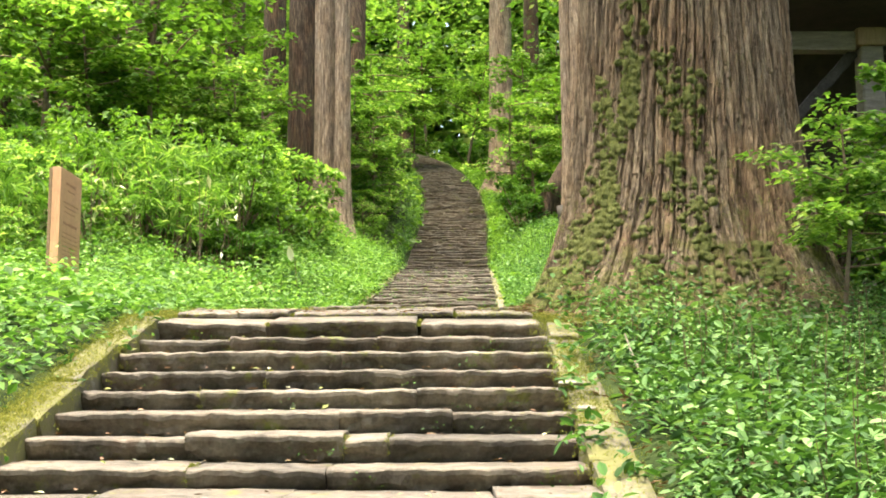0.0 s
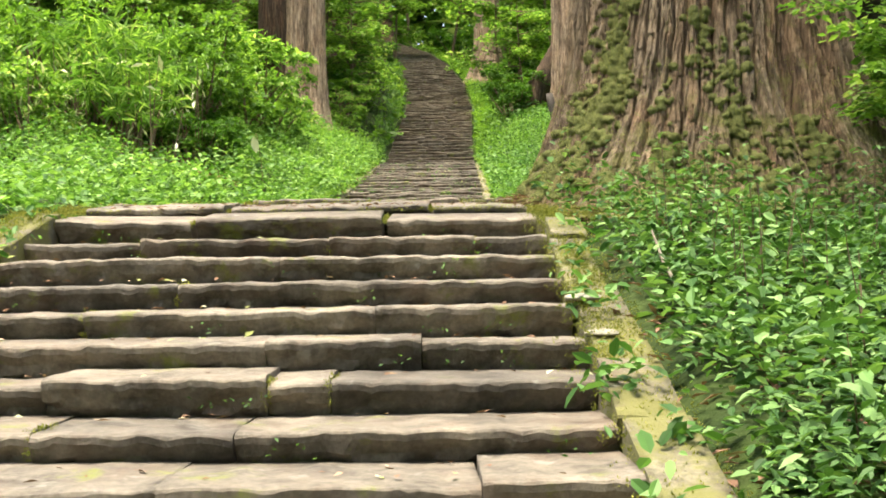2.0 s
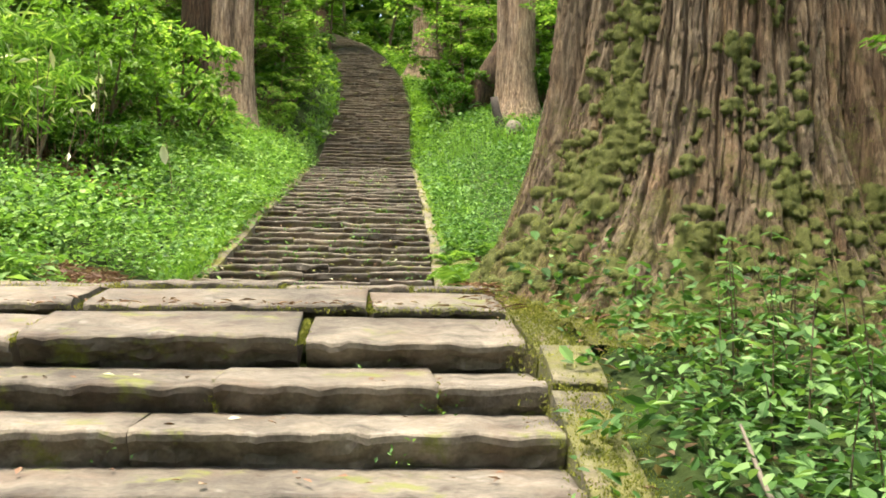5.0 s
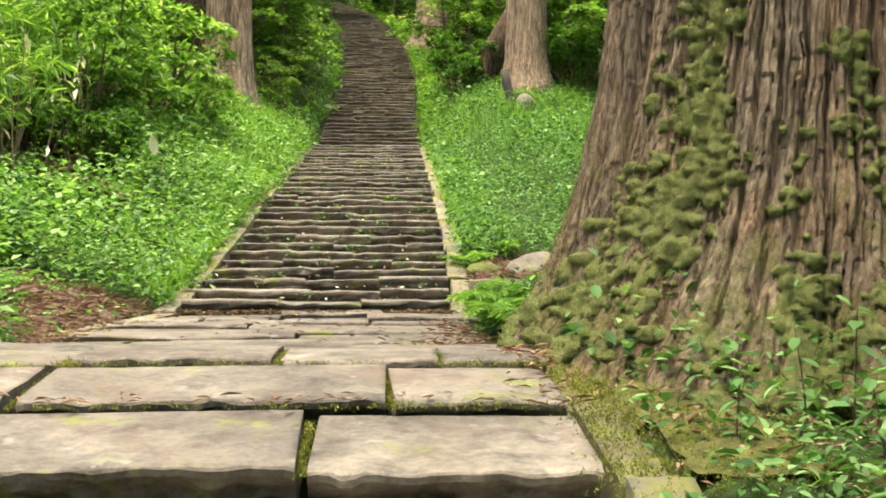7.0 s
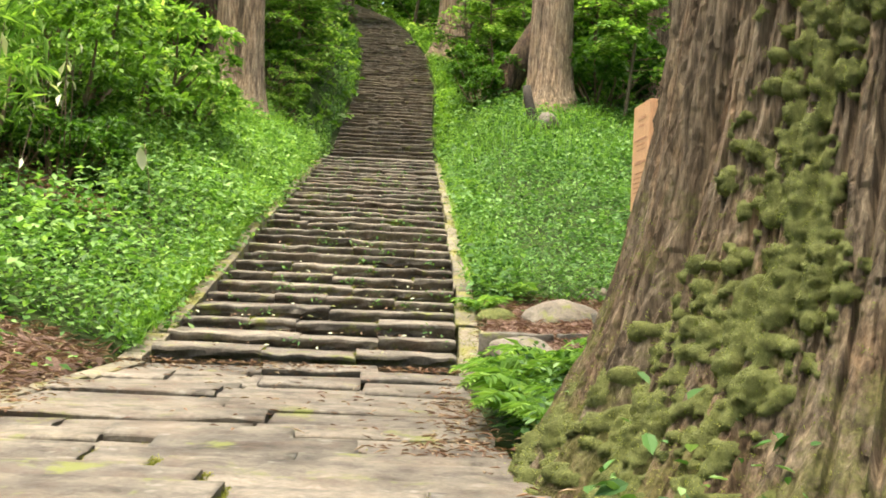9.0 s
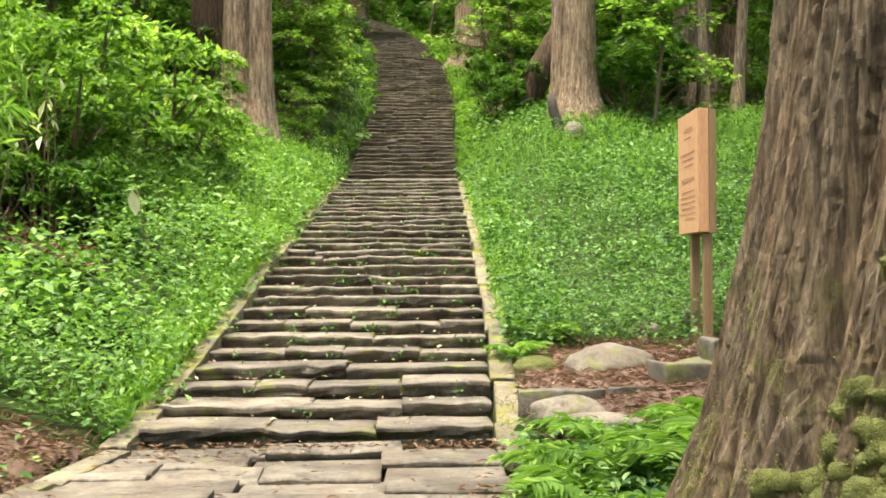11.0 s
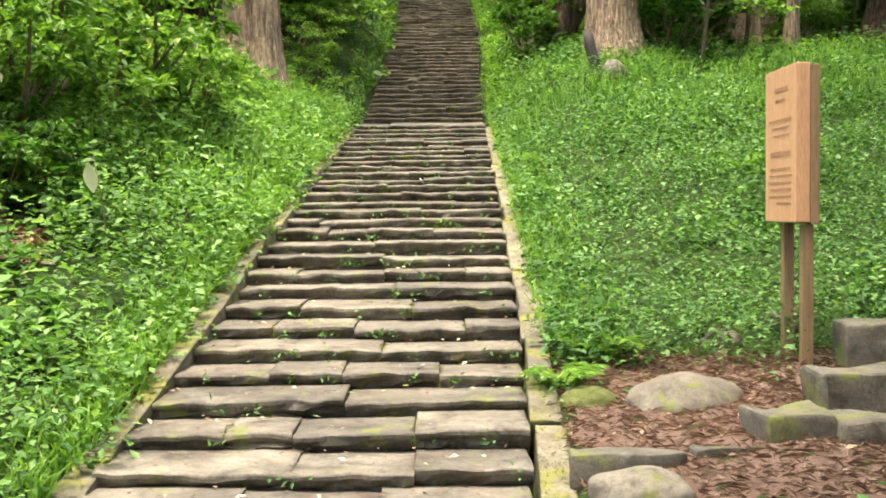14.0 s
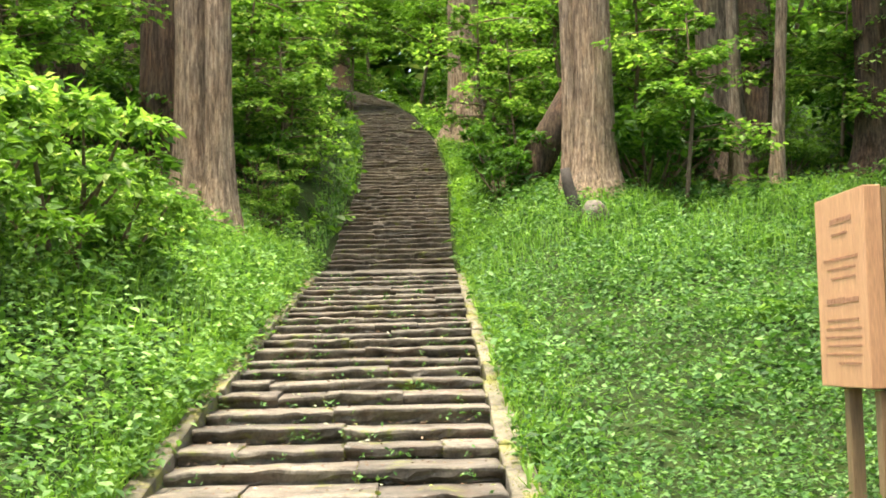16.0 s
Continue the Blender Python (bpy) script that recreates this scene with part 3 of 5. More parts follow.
# trunks deep in the wood: their shade is in the bark's colour
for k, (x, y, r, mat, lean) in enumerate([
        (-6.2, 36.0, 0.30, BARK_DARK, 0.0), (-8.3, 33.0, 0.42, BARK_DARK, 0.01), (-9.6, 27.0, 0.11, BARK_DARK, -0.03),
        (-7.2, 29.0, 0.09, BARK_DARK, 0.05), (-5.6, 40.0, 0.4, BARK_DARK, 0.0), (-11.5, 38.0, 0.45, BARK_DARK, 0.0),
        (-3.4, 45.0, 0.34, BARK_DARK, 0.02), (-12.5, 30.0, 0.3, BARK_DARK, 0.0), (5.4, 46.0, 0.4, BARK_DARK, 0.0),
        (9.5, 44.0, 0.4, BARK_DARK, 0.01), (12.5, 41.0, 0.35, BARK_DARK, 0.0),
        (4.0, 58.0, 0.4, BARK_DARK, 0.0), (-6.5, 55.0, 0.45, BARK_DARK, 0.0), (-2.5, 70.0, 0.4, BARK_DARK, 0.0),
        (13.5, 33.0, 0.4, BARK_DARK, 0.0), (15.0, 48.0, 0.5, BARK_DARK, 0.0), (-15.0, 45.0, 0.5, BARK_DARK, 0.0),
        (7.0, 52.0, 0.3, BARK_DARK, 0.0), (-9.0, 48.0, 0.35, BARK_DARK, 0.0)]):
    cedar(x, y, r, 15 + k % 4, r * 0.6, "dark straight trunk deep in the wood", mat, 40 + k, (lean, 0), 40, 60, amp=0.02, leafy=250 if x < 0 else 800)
# unseen cedars with dense crowns, added to shade the weedy right bank
for k, (x, y) in enumerate([(7.9, 20.5), (9.2, 26.0), (11.4, 30.0), (9.6, 13.5)]):
    t = cedar(x, y, 0.45, 15, 0.3, "unseen tall cedar added at the side to shade the bank", BARK, 90 + k, (0, 0), 32, 40, False, amp=0.02)
    part("crown", canopy_mesh("crown", 8.0, 16.0, 4.2, 3000, 0.5, np.random.default_rng(90 + k), 40), LEAF_DARK, t, "dark green needle foliage high above")
for k, (x, y) in enumerate([(-7, -6), (7, -8), (-5, -16), (9, 0), (-9, 3), (5, -20), (12, 8), (-13, 12)]):
    cedar(x, y, 0.42, 16, 0.3, "cedar trunk standing behind the lower stairs", BARK, 70 + k, (0, 0), 32, 40, amp=0.02)

# a dark leaning post and a leaning stump on the crest
post = thing("leaning_post", "short dark weathered post leaning on the grassy crest", "post", on_ground(3.12, 32.5, -0.1))
v, f = tube([(0.06, 0, 0), (0, 0.01, 0.4), (-0.12, 0.02, 0.8), (-0.17, 0.02, 1.1), (-0.17, 0.02, 1.11)], [0.13, 0.115, 0.1, 0.085, 0.001], 12)
part("shaft", quads_mesh("shaft", v, f, True), POSTDARK, post)
stump = thing("leaning_log", "dark mossy trunk leaning against its neighbour", "log", on_ground(2.75, 38.4, -0.3))
v, f = tube([(0, 0, 0), (0.35, 0, 0.8), (0.8, 0, 1.6), (1.3, 0, 2.5), (1.31, 0, 2.52)], [0.48, 0.38, 0.33, 0.3, 0.02], 18)
part("shaft", quads_mesh("shaft", v, f, True), BARK_DARK, stump)


# ---- stones ----
def stone_mesh(name, w, d, h, r, rough=0.02, segs=7, dip=0.02):
    """A worn slab: x along its width, nose at y = 0, depth d back, top at z = 0, h thick; chipped, rounded nose over a rough face."""
    xs = np.linspace(-w / 2, w / 2, segs)

    def rough_line(amount, passes=1):
        a = r.normal(0, amount * 1.4, segs + 4)
        for _ in range(passes):
            a = np.convolve(a, (0.25, 0.5, 0.25), "same")
        return a[2:-2]
    ph = r.uniform(0, 6.28, 6)
    wave = rough * (0.4 * np.sin(xs * 3.1 + ph[0]) + 0.2 * np.sin(xs * 9.3 + ph[1])) + rough_line(rough * 0.45, 2) + rough_line(rough * 0.22)
    low = -dip * 0.45 * (0.5 + 0.5 * np.sin(xs * 2.1 + ph[2])) + rough_line(rough * 0.4, 2) + rough_line(rough * 0.12)
    end = np.where((np.arange(segs) == 0) | (np.arange(segs) == segs - 1), 1.0, 0.0)
    worn = 0.007 + 0.002 * np.sin(xs * 6.1 + ph[1]) + np.abs(rough_line(0.005)) + 0.006 * end
    bulge = 0.3 * rough * np.sin(xs * 7.7 + ph[3]) + rough_line(rough * 0.6, 2)
    wave = wave + 0.012 * end
    prof = [(d + 0 * xs, 0.2 * low), (d * 0.55 + 0 * xs, low * 0.5 + rough_line(0.004)), (0.16 + 0.3 * wave, low + rough_line(0.003)), (0.06 + 0.8 * wave, low + rough_line(0.002)), (0.028 + wave, low - 0.1 * worn),
            (0.006 + wave, low - 0.6 * worn), (0.001 + wave, low - 1.3 * worn), (0.004 + wave + 0.3 * bulge, low - 0.02 - 1.3 * worn)]
    for q in (0.38, 0.54, 0.7, 0.85):
        prof.append((0.012 + 0.115 * (q - 0.2) + wave * (1 - 0.5 * q) + bulge * q + rough_line(rough * 0.5) + rough_line(rough * 0.9, 2), low * (1 - q) - h * q + rough_line(0.006)))
    prof += [(0.1 + wave * 0.4 + bulge, -h + 0 * xs), (d + 0 * xs, -h + 0 * xs)]
    V = np.stack([np.stack([xs, a, b], 1) for a, b in prof])
    n = len(prof)
    i, j = np.meshgrid(np.arange(n - 1), np.arange(segs - 1), indexing="ij")
    a0 = i * segs + j
    faces = [tuple(map(int, t)) for t in np.stack([a0, a0 + segs, a0 + segs + 1, a0 + 1], -1).reshape(-1, 4)]
    faces += [tuple(int(k * segs) for k in range(n))[::-1], tuple(int(k * segs + segs - 1) for k in range(n))]
    me = mesh_from(name, V.reshape(-1, 3), [t[::-1] for t in faces])
    # the broken edge between tread and face stays crisp
    me.polygons.foreach_set("use_smooth", [k // (segs - 1) < 3 for k in range(len(faces) - 2)] + [False, False])
    return me


def splits(width, count, r, least=0.3):
    c = np.cumsum(r.uniform(0.6, 1.5, count))
    c = np.concatenate([[0], c / c[-1]]) * width
    return list(zip(c[:-1], c[1:]))


def lay_step(owner, cx, cy, z, width, depth, rise, heading, r, mat, count, name="stone", cuts=None, fall=0.0, fine=0.065, rough=0.009, dip=0.012):
    """One step as a row of separate slabs. cuts: where its joints are, if known, from the left end."""
    spans = splits(width, count, r) if cuts is None else list(zip([0, *cuts], [*cuts, width]))
    for a, b in spans:
        if a > 0:
            step_joints.append((cx + a - width / 2, cy, z, depth, rise))
        me = stone_mesh(name, (b - a) - r.uniform(0.001, 0.006), depth + 0.1, rise + 0.07, r, rough, max(7, int((b - a) / fine)), dip)
        ob = part(name, me, mat, owner)
        off = (a + b) / 2 - width / 2
        ob.matrix_basis = pose(cx + off * math.cos(heading), cy + off * math.sin(heading) + r.uniform(-0.022, 0.022), z + r.uniform(-0.018, 0.014), fall + r.uniform(-1.0, 1.0), r.uniform(-0.6, 0.6), math.degrees(heading) + r.uniform(-0.7, 0.7))


sr = np.random.default_rng(21)
step_joints = []
nose = []
lower = thing("stairs_lower", "wide flight of worn grey-brown stone steps with mossy joints", "stairs", kind="structure")
# nose lines measured at the top of the flight, then an even run downwards
tops = [(7.98, 1.465), (7.60, 1.355), (7.22, 1.24), (6.80, 1.115), (6.36, 0.995), (5.94, 0.88), (5.50, 0.765), (5.05, 0.65)]
while tops[-1][0] > -2.5:
    y, z = tops[-1]
    tops.append((y - 0.45, z - 0.115 if y > 3 else z - 0.085))
JOINTS = [(-1.35, -0.42, 0.3), (-0.62,), (-1.01,), (-1.3, -0.14), (-0.52, 0.05), (-1.2, -0.46, -0.25), (-1.1, -0.5)]
for k, (y, z) in enumerate(tops):
    back = (tops[k - 1][0] if k else 8.45) - y
    cuts = [c - float(x_left(y)) for c in JOINTS[k]] if k < len(JOINTS) else None
    lay_step(lower, (x_left(y) + x_right(y)) / 2, y, z, x_right(y) - x_left(y), back, 0.12, 0.0, sr, STONE, int(sr.integers(2, 5)), cuts=cuts, fall=0.8, fine=0.026)
    nose.append((y, z, back))

# the landing: big slabs in front, rising to a low crest, thinner ones behind
landing = thing("landing", "broad landing of flat worn stone slabs with moss in the joints", "landing", kind="structure")
rows_y = [(8.45, 0.6, 1.60, 3), (9.09, 0.5, 1.715, 3), (9.63, 0.5, 1.805, 4)]
yy = 10.14
joints = []
while yy < 15.35:
    dep = float(sr.uniform(0.26, 0.5))
    rows_y.append((yy, dep, float(zp(yy)) - 0.005, int(sr.integers(2, 5))))
    yy += dep + 0.015
for k, (y, dep, z, count) in enumerate(rows_y):
    xl, xr_ = float(x_left(y)), float(x_right(y))
    row = [(-1.18, -0.17), (-1.1, 0.08), (-1.05, -0.32, 0.27)]
    spans = splits(xr_ - xl, count, sr) if k > 2 else list(zip([0, *[c - xl for c in row[k]]], [*[c - xl for c in row[k]], xr_ - xl]))
    for a, b in spans:
        joints.append((xl + a, y, dep, z, b - a))
        me = stone_mesh("slab", b - a - (sr.uniform(0.02, 0.04) if k < 3 else sr.uniform(0.004, 0.02)), dep + (0.03 if k > 2 else 0.005), 0.16, sr, 0.013 if k < 4 else 0.018, max(7, int((b - a) / 0.03)) if k < 5 else 9, 0.008)
        ob = part("slab", me, STONE, landing)
        ob.matrix_basis = pose(xl + (a + b) / 2, y + (sr.uniform(-0.03, 0.03) if k < 3 else sr.uniform(-0.07, 0.05)), z + (sr.uniform(-0.012, 0.012) if k < 3 else sr.uniform(-0.03, 0.022)), [7, 7, 1][k] if k < 3 else sr.uniform(-0.6, 1.6), sr.uniform(-0.8, 0.8), sr.uniform(-3.2, 3.2) if k < 3 else sr.uniform(-3.0, 3.0))

middle = thing("stairs_middle", "long flight of low worn stone steps with weeds in the joints", "stairs", kind="structure")
N2 = 30
ys2 = np.interp(np.arange(N2), [0, 5, N2 - 1], [15.55, 18.47, 32.1])
for k in range(N2):
    y = float(ys2[k])
    z = float(np.interp(y, [15.55, 18.47, 22.8, 32.1], [1.85, 2.29, 3.10, 4.72]))
    back = (float(ys2[k + 1]) if k < N2 - 1 else 33.4) - y
    lay_step(middle, (x_left(y) + x_right(y)) / 2, y, z, x_right(y) - x_left(y), back, 0.1, 0.0, sr, STONE, int(sr.integers(2, 5)), fall=-1.2 + 5.2 * (k / N2) if k < N2 - 1 else 5.2, fine=0.045, rough=0.016, dip=0.02)
    nose.append((y, z, back))

upper = thing("stairs_upper", "steep dark flight of narrow stone steps curving away uphill", "stairs", kind="structure")
y, z, k, far_v, far_f = 33.4, 4.85, 0, [], []
fn = 0
while y < 72:
    xl, xr_ = float(x_left(y)), float(x_right(y))
    slope = (float(x_left(y + 1)) + float(x_right(y + 1)) - xl - xr_) / 2
    heading = -math.atan(slope) * 0.8
    if k < 46:
        lay_step(upper, (xl + xr_) / 2, y, z, xr_ - xl, 0.42, 0.13, heading, sr, STONE_UP, 3, rough=0.022, dip=0.024)
    else:
        for a, b in splits(xr_ - xl, 4, sr):
            me = stone_mesh("stone", b - a - 0.01, 0.52, 0.2, sr, 0.018, 5, 0.02)
            off = (a + b) / 2 - (xr_ - xl) / 2
            m = pose((xl + xr_) / 2 + off * math.cos(heading), y + off * math.sin(heading), z + sr.uniform(-0.012, 0.012), 0, 0, math.degrees(heading))
            far_v += [tuple(m @ p.co) for p in me.vertices]
            far_f += [tuple(i + fn for i in p.vertices) for p in me.polygons]
            fn += len(me.vertices)
            bpy.data.meshes.remove(me)
    y += 0.42
    z = float(np.interp(y, [33.4, 57, 75], [4.85, 12.2, 17.7]))
    k += 1
tagged(part("far_steps", mesh_from("far_steps", far_v, far_f), STONE_UP, upper, "far steps vanishing round the bend"), kind="stuff")


# kerbs of long mossy stones along both edges
def kerb(label, ys, xfun, side, width, lift, mat=KERB):
    owner = thing("kerb", label, "kerb", kind="structure")
    r = np.random.default_rng(int(ys[0] * 10) + 105 + side)
    y = ys[0]
    while y < ys[1]:
        ln = float(r.uniform(0.55, 1.15))
        y2 = min(y + ln, ys[1])
        xa, xb = float(xfun(y)), float(xfun(y2))
        za, zb = float(zp(y)) + lift, float(zp(y2)) + lift
        length = math.hypot(y2 - y, zb - za)
        me = stone_mesh("kerbstone", width + float(r.uniform(-0.03, 0.03)), length - 0.02, 0.3, r, 0.02, 6, 0.03)
        ob = part("kerbstone", me, mat, owner)
        ob.matrix_basis = pose((xa + xb) / 2 + side * width / 2 + r.uniform(-0.015, 0.015), y, za + r.uniform(-0.02, 0.02), math.degrees(math.atan2(zb - za, y2 - y)), r.uniform(-2, 2), -math.degrees(math.atan2(xb - xa, y2 - y)))
        y = y2
    return owner


kerb("yellow-mossed stone kerb sloping beside the lower steps", (-2.5, 8.4), x_right, 1, 0.2, -0.01, KERB_MOSSY)
kerb("mossy stone kerb along the landing's edge", (8.45, 10.1), x_right, 1, 0.16, -0.045, KERB_MOSSY)
kerb("mossy stone kerb beside the middle steps", (15.2, 32.2), x_right, 1, 0.18, 0.0)
kerb("mossy stone kerb at the edge of the lower steps", (-2.5, 8.6), x_left, -1, 0.18, 0.02, KERB_MOSSY)
kerb("mossy stone kerb at the edge of the landing and middle steps", (12.6, 32.2), x_left, -1, 0.16, 0.02)


# ---- boulders, cut blocks and litter at the terrace ----
def boulder(x, y, z, size, label, seed, mat=ROCK, group="stones on the terrace", turn=0.0):
    bm = bmesh.new()
    bmesh.ops.create_icosphere(bm, subdivisions=4, radius=0.5)
    for v in bm.verts:
        n = noise.noise(v.co * 2.3 + Vector((seed, 0, 0))) * 0.16 + noise.noise(v.co * 6 + Vector((0, seed, 0))) * 0.05
        c = v.co * (1 + n)
        c.z = max(c.z, -0.3)
        v.co = Vector((c.x * size[0], c.y * size[1], c.z * size[2]))
    for f in bm.faces:
        f.smooth = True
    ob = part("boulder", bm, mat)
    ob.matrix_basis = pose(x, y, z + size[2] * 0.25, 0, 0, turn)
    return tagged(ob, label, "stone", group)


boulder(1.67, 17.2, 1.99, (0.7, 0.5, 0.38), "rounded grey boulder on brown leaf litter", 1)
boulder(1.12, 17.35, 2.02, (0.38, 0.36, 0.22), "low boulder cushioned with green moss", 2, MOSS)
boulder(1.18, 15.75, 1.84, (0.5, 0.34, 0.24), "pale grey fieldstone on the terrace", 3)
boulder(1.3, 15.35, 1.82, (0.62, 0.3, 0.17), "flat pale fieldstone on the terrace", 4, turn=8)
boulder(1.85, 15.3, 1.84, (0.5, 0.26, 0.12), "flat pale stone half sunk in litter", 5, turn=-12)
boulder(3.36, 32.0, float(ground_z(3.36, 32.0)) + 0.12, (0.44, 0.36, 0.44), "small whitish stone at the foot of a leaning post", 6)
boulder(2.75, 18.9, float(ground_z(2.75, 18.9)), (0.3, 0.3, 0.24), "grey stone half hidden in weeds", 7)
boulder(2.2, 18.6, float(ground_z(2.2, 18.6)) - 0.04, (0.3, 0.2, 0.2), "grey stone half hidden in weeds", 8)


def cut_block(x, y, z, size, turn, label, mat=BLOCK):
    bm = bmesh.new()
    bmesh.ops.create_cube(bm, size=1)
    bmesh.ops.bevel(bm, geom=bm.edges[:], offset=0.06, segments=2, affect='EDGES', profile=0.6)
    bmesh.ops.subdivide_edges(bm, edges=bm.edges[:], cuts=3, use_grid_fill=True)
    for v in bm.verts:
        c = Vector((v.co.x * size[0], v.co.y * size[1], (v.co.z + 0.5) * (size[2] + 0.12) - 0.12))
        k = Vector((x * 3, y * 3, z)) + c
        v.co = c + v.co * (0.05 * noise.noise(k * 5) + 0.025 * noise.noise(k * 17))
    for f in bm.faces:
        f.smooth = True
    ob = part("cut_block", bm, mat)
    ob.matrix_basis = pose(x, y, z, 0, 0, turn)
    return tagged(ob, label, "stone block", "cut blocks on the terrace")


cut_block(1.18, 16.15, 1.92, (0.58, 0.16, 0.1), -3, "long dark cut stone edging the terrace")
cut_block(1.68, 16.2, 1.93, (0.36, 0.17, 0.1), 4, "short dark cut stone edging the terrace")
cut_block(2.05, 16.35, 1.95, (0.4, 0.32, 0.24), 12, "dark squared block with moss on its side")
cut_block(2.52, 16.3, 1.96, (0.52, 0.34, 0.2), 2, "dark squared block sunk in leaf litter")
cut_block(2.62, 17.0, 2.05, (0.52, 0.4, 0.26), 5, "dark squared block beside the wooden sign")
cut_block(3.05, 17.9, 2.2, (0.5, 0.4, 0.3), -4, "weathered block with a pale top in the weeds")


# ---- wooden notice boards ----
def notice_board(x, y, zb, side, label):
    """A thick wooden panel on two posts; its printed face looks across the path. side: -1 faces left, 1 faces right."""
    t = thing("notice_board", label, "sign", (x, y, zb), "wooden notice boards")
    zlow, ztop = 0.93, 1.94
    part("panel", box_mesh("panel", (-side * 0.0 - 0.045, 0.0, zlow), (0.045, 0.74, ztop), 0.006), WOOD, t, "orange-brown wooden panel")
    part("back_frame", box_mesh("back_frame", (-side * 0.047 - 0.03 if side > 0 else 0.047, -0.004, zlow - 0.01), (-0.047 if side > 0 else 0.107, 0.744, ztop - 0.012), 0.005), POSTWOOD, t)
    for py in (0.06, 0.5):
        part("post", box_mesh("post", (-side * 0.04 - 0.035, py - 0.04, -0.35), (-side * 0.04 + 0.035, py + 0.04, zlow - 0.011), 0.006), POSTWOOD, t)
    face = side * 0.0475
    lines = [(0.34, 0.16, 1.80, 0.05), (0.36, 0.12, 1.73, 0.022), (0.37, 0.26, 1.60, 0.026), (0.37, 0.22, 1.55, 0.018), (0.33, 0.18, 1.50, 0.016),
             (0.36, 0.24, 1.38, 0.05), (0.37, 0.24, 1.28, 0.02), (0.36, 0.27, 1.235, 0.018), (0.37, 0.27, 1.19, 0.018), (0.36, 0.26, 1.145, 0.018), (0.37, 0.27, 1.10, 0.018), (0.3, 0.18, 1.055, 0.018)]
    for yc, half, z, hgt in lines:
        # a line of writing as short bars, one to a word
        a, rr = yc - half, np.random.default_rng(int(z * 1000))
        pieces = []
        while a < yc + half - 0.02:
            w = float(rr.uniform(0.014, 0.03)) if hgt < 0.04 else float(rr.uniform(0.03, 0.045))
            b = min(a + w, yc + half)
            tall = hgt * float(rr.uniform(0.4, 0.7))
            me = [(face - 0.0015, a, z - tall / 2), (face + 0.0015, b, z + tall / 2)]
            lo = np.minimum(*np.array(me)); hi = np.maximum(*np.array(me))
            cv = np.array([[lo[0] if i & 1 else hi[0], lo[1] if i & 2 else hi[1], lo[2] if i & 4 else hi[2]] for i in range(8)])
            pieces.append((cv, np.array([[0, 1, 3, 2], [4, 6, 7, 5], [0, 4, 5, 1], [2, 3, 7, 6], [0, 2, 6, 4], [1, 5, 7, 3]])))
            a = b + float(rr.uniform(0.006, 0.014))
        v, f = join(pieces)
        part("text_line", quads_mesh("text_line", v, f), INK, t, "line of small dark writing")
    return t


notice_board(2.545, 17.82, 2.21, -1, "orange-brown wooden notice board with dark writing on two posts")
notice_board(-3.97, 12.7, 1.575, 1, "orange-brown wooden notice board standing among bright weeds")

# ---- the timber shelter behind the great cedar ----
shelter = thing("timber_shelter", "old timber shelter with pale beams and a dark interior", "shelter", on_ground(4.6, 14.0))
part("stone_post", box_mesh("stone_post", (0.1, -0.13, -0.4), (0.36, 0.13, 3.12), 0.03), BEAM, shelter, "pale squared post")
part("post_cap", box_mesh("post_cap", (0.06, -0.16, 3.12), (0.4, 0.16, 3.34), 0.05), POSTWOOD, shelter)
part("post", box_mesh("post", (-1.2, -0.1, -0.4), (-1.0, 0.1, 3.7), 0.015), POSTWOOD, shelter)
part("post", box_mesh("post", (1.9, -0.1, -0.4), (2.1, 0.1, 3.7), 0.015), POSTWOOD, shelter)
part("beam", box_mesh("beam", (-1.5, -0.1, 3.08), (0.06, 0.1, 3.3), 0.015), BEAM, shelter, "pale cross beam")
part("beam", box_mesh("beam", (0.4, -0.1, 3.08), (2.4, 0.1, 3.3), 0.015), BEAM, shelter, "pale cross beam")
bm = bmesh.new()
bmesh.ops.create_cube(bm, size=1)
bmesh.ops.transform(bm, matrix=pose(-0.35, 0.05, 2.62, 0, 42, 0) @ Matrix.Diagonal((0.12, 0.1, 1.25, 1)), verts=bm.verts)
bmesh.ops.bevel(bm, geom=bm.edges[:], offset=0.01, segments=1, affect='EDGES')
part("brace", bm, POSTDARK, shelter)
# shade painted as near-black boards; the roof's forward overhang is added to shade the front
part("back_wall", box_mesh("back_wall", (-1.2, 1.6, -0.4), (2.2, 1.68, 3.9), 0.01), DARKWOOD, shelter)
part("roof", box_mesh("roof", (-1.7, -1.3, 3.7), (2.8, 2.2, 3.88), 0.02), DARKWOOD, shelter)


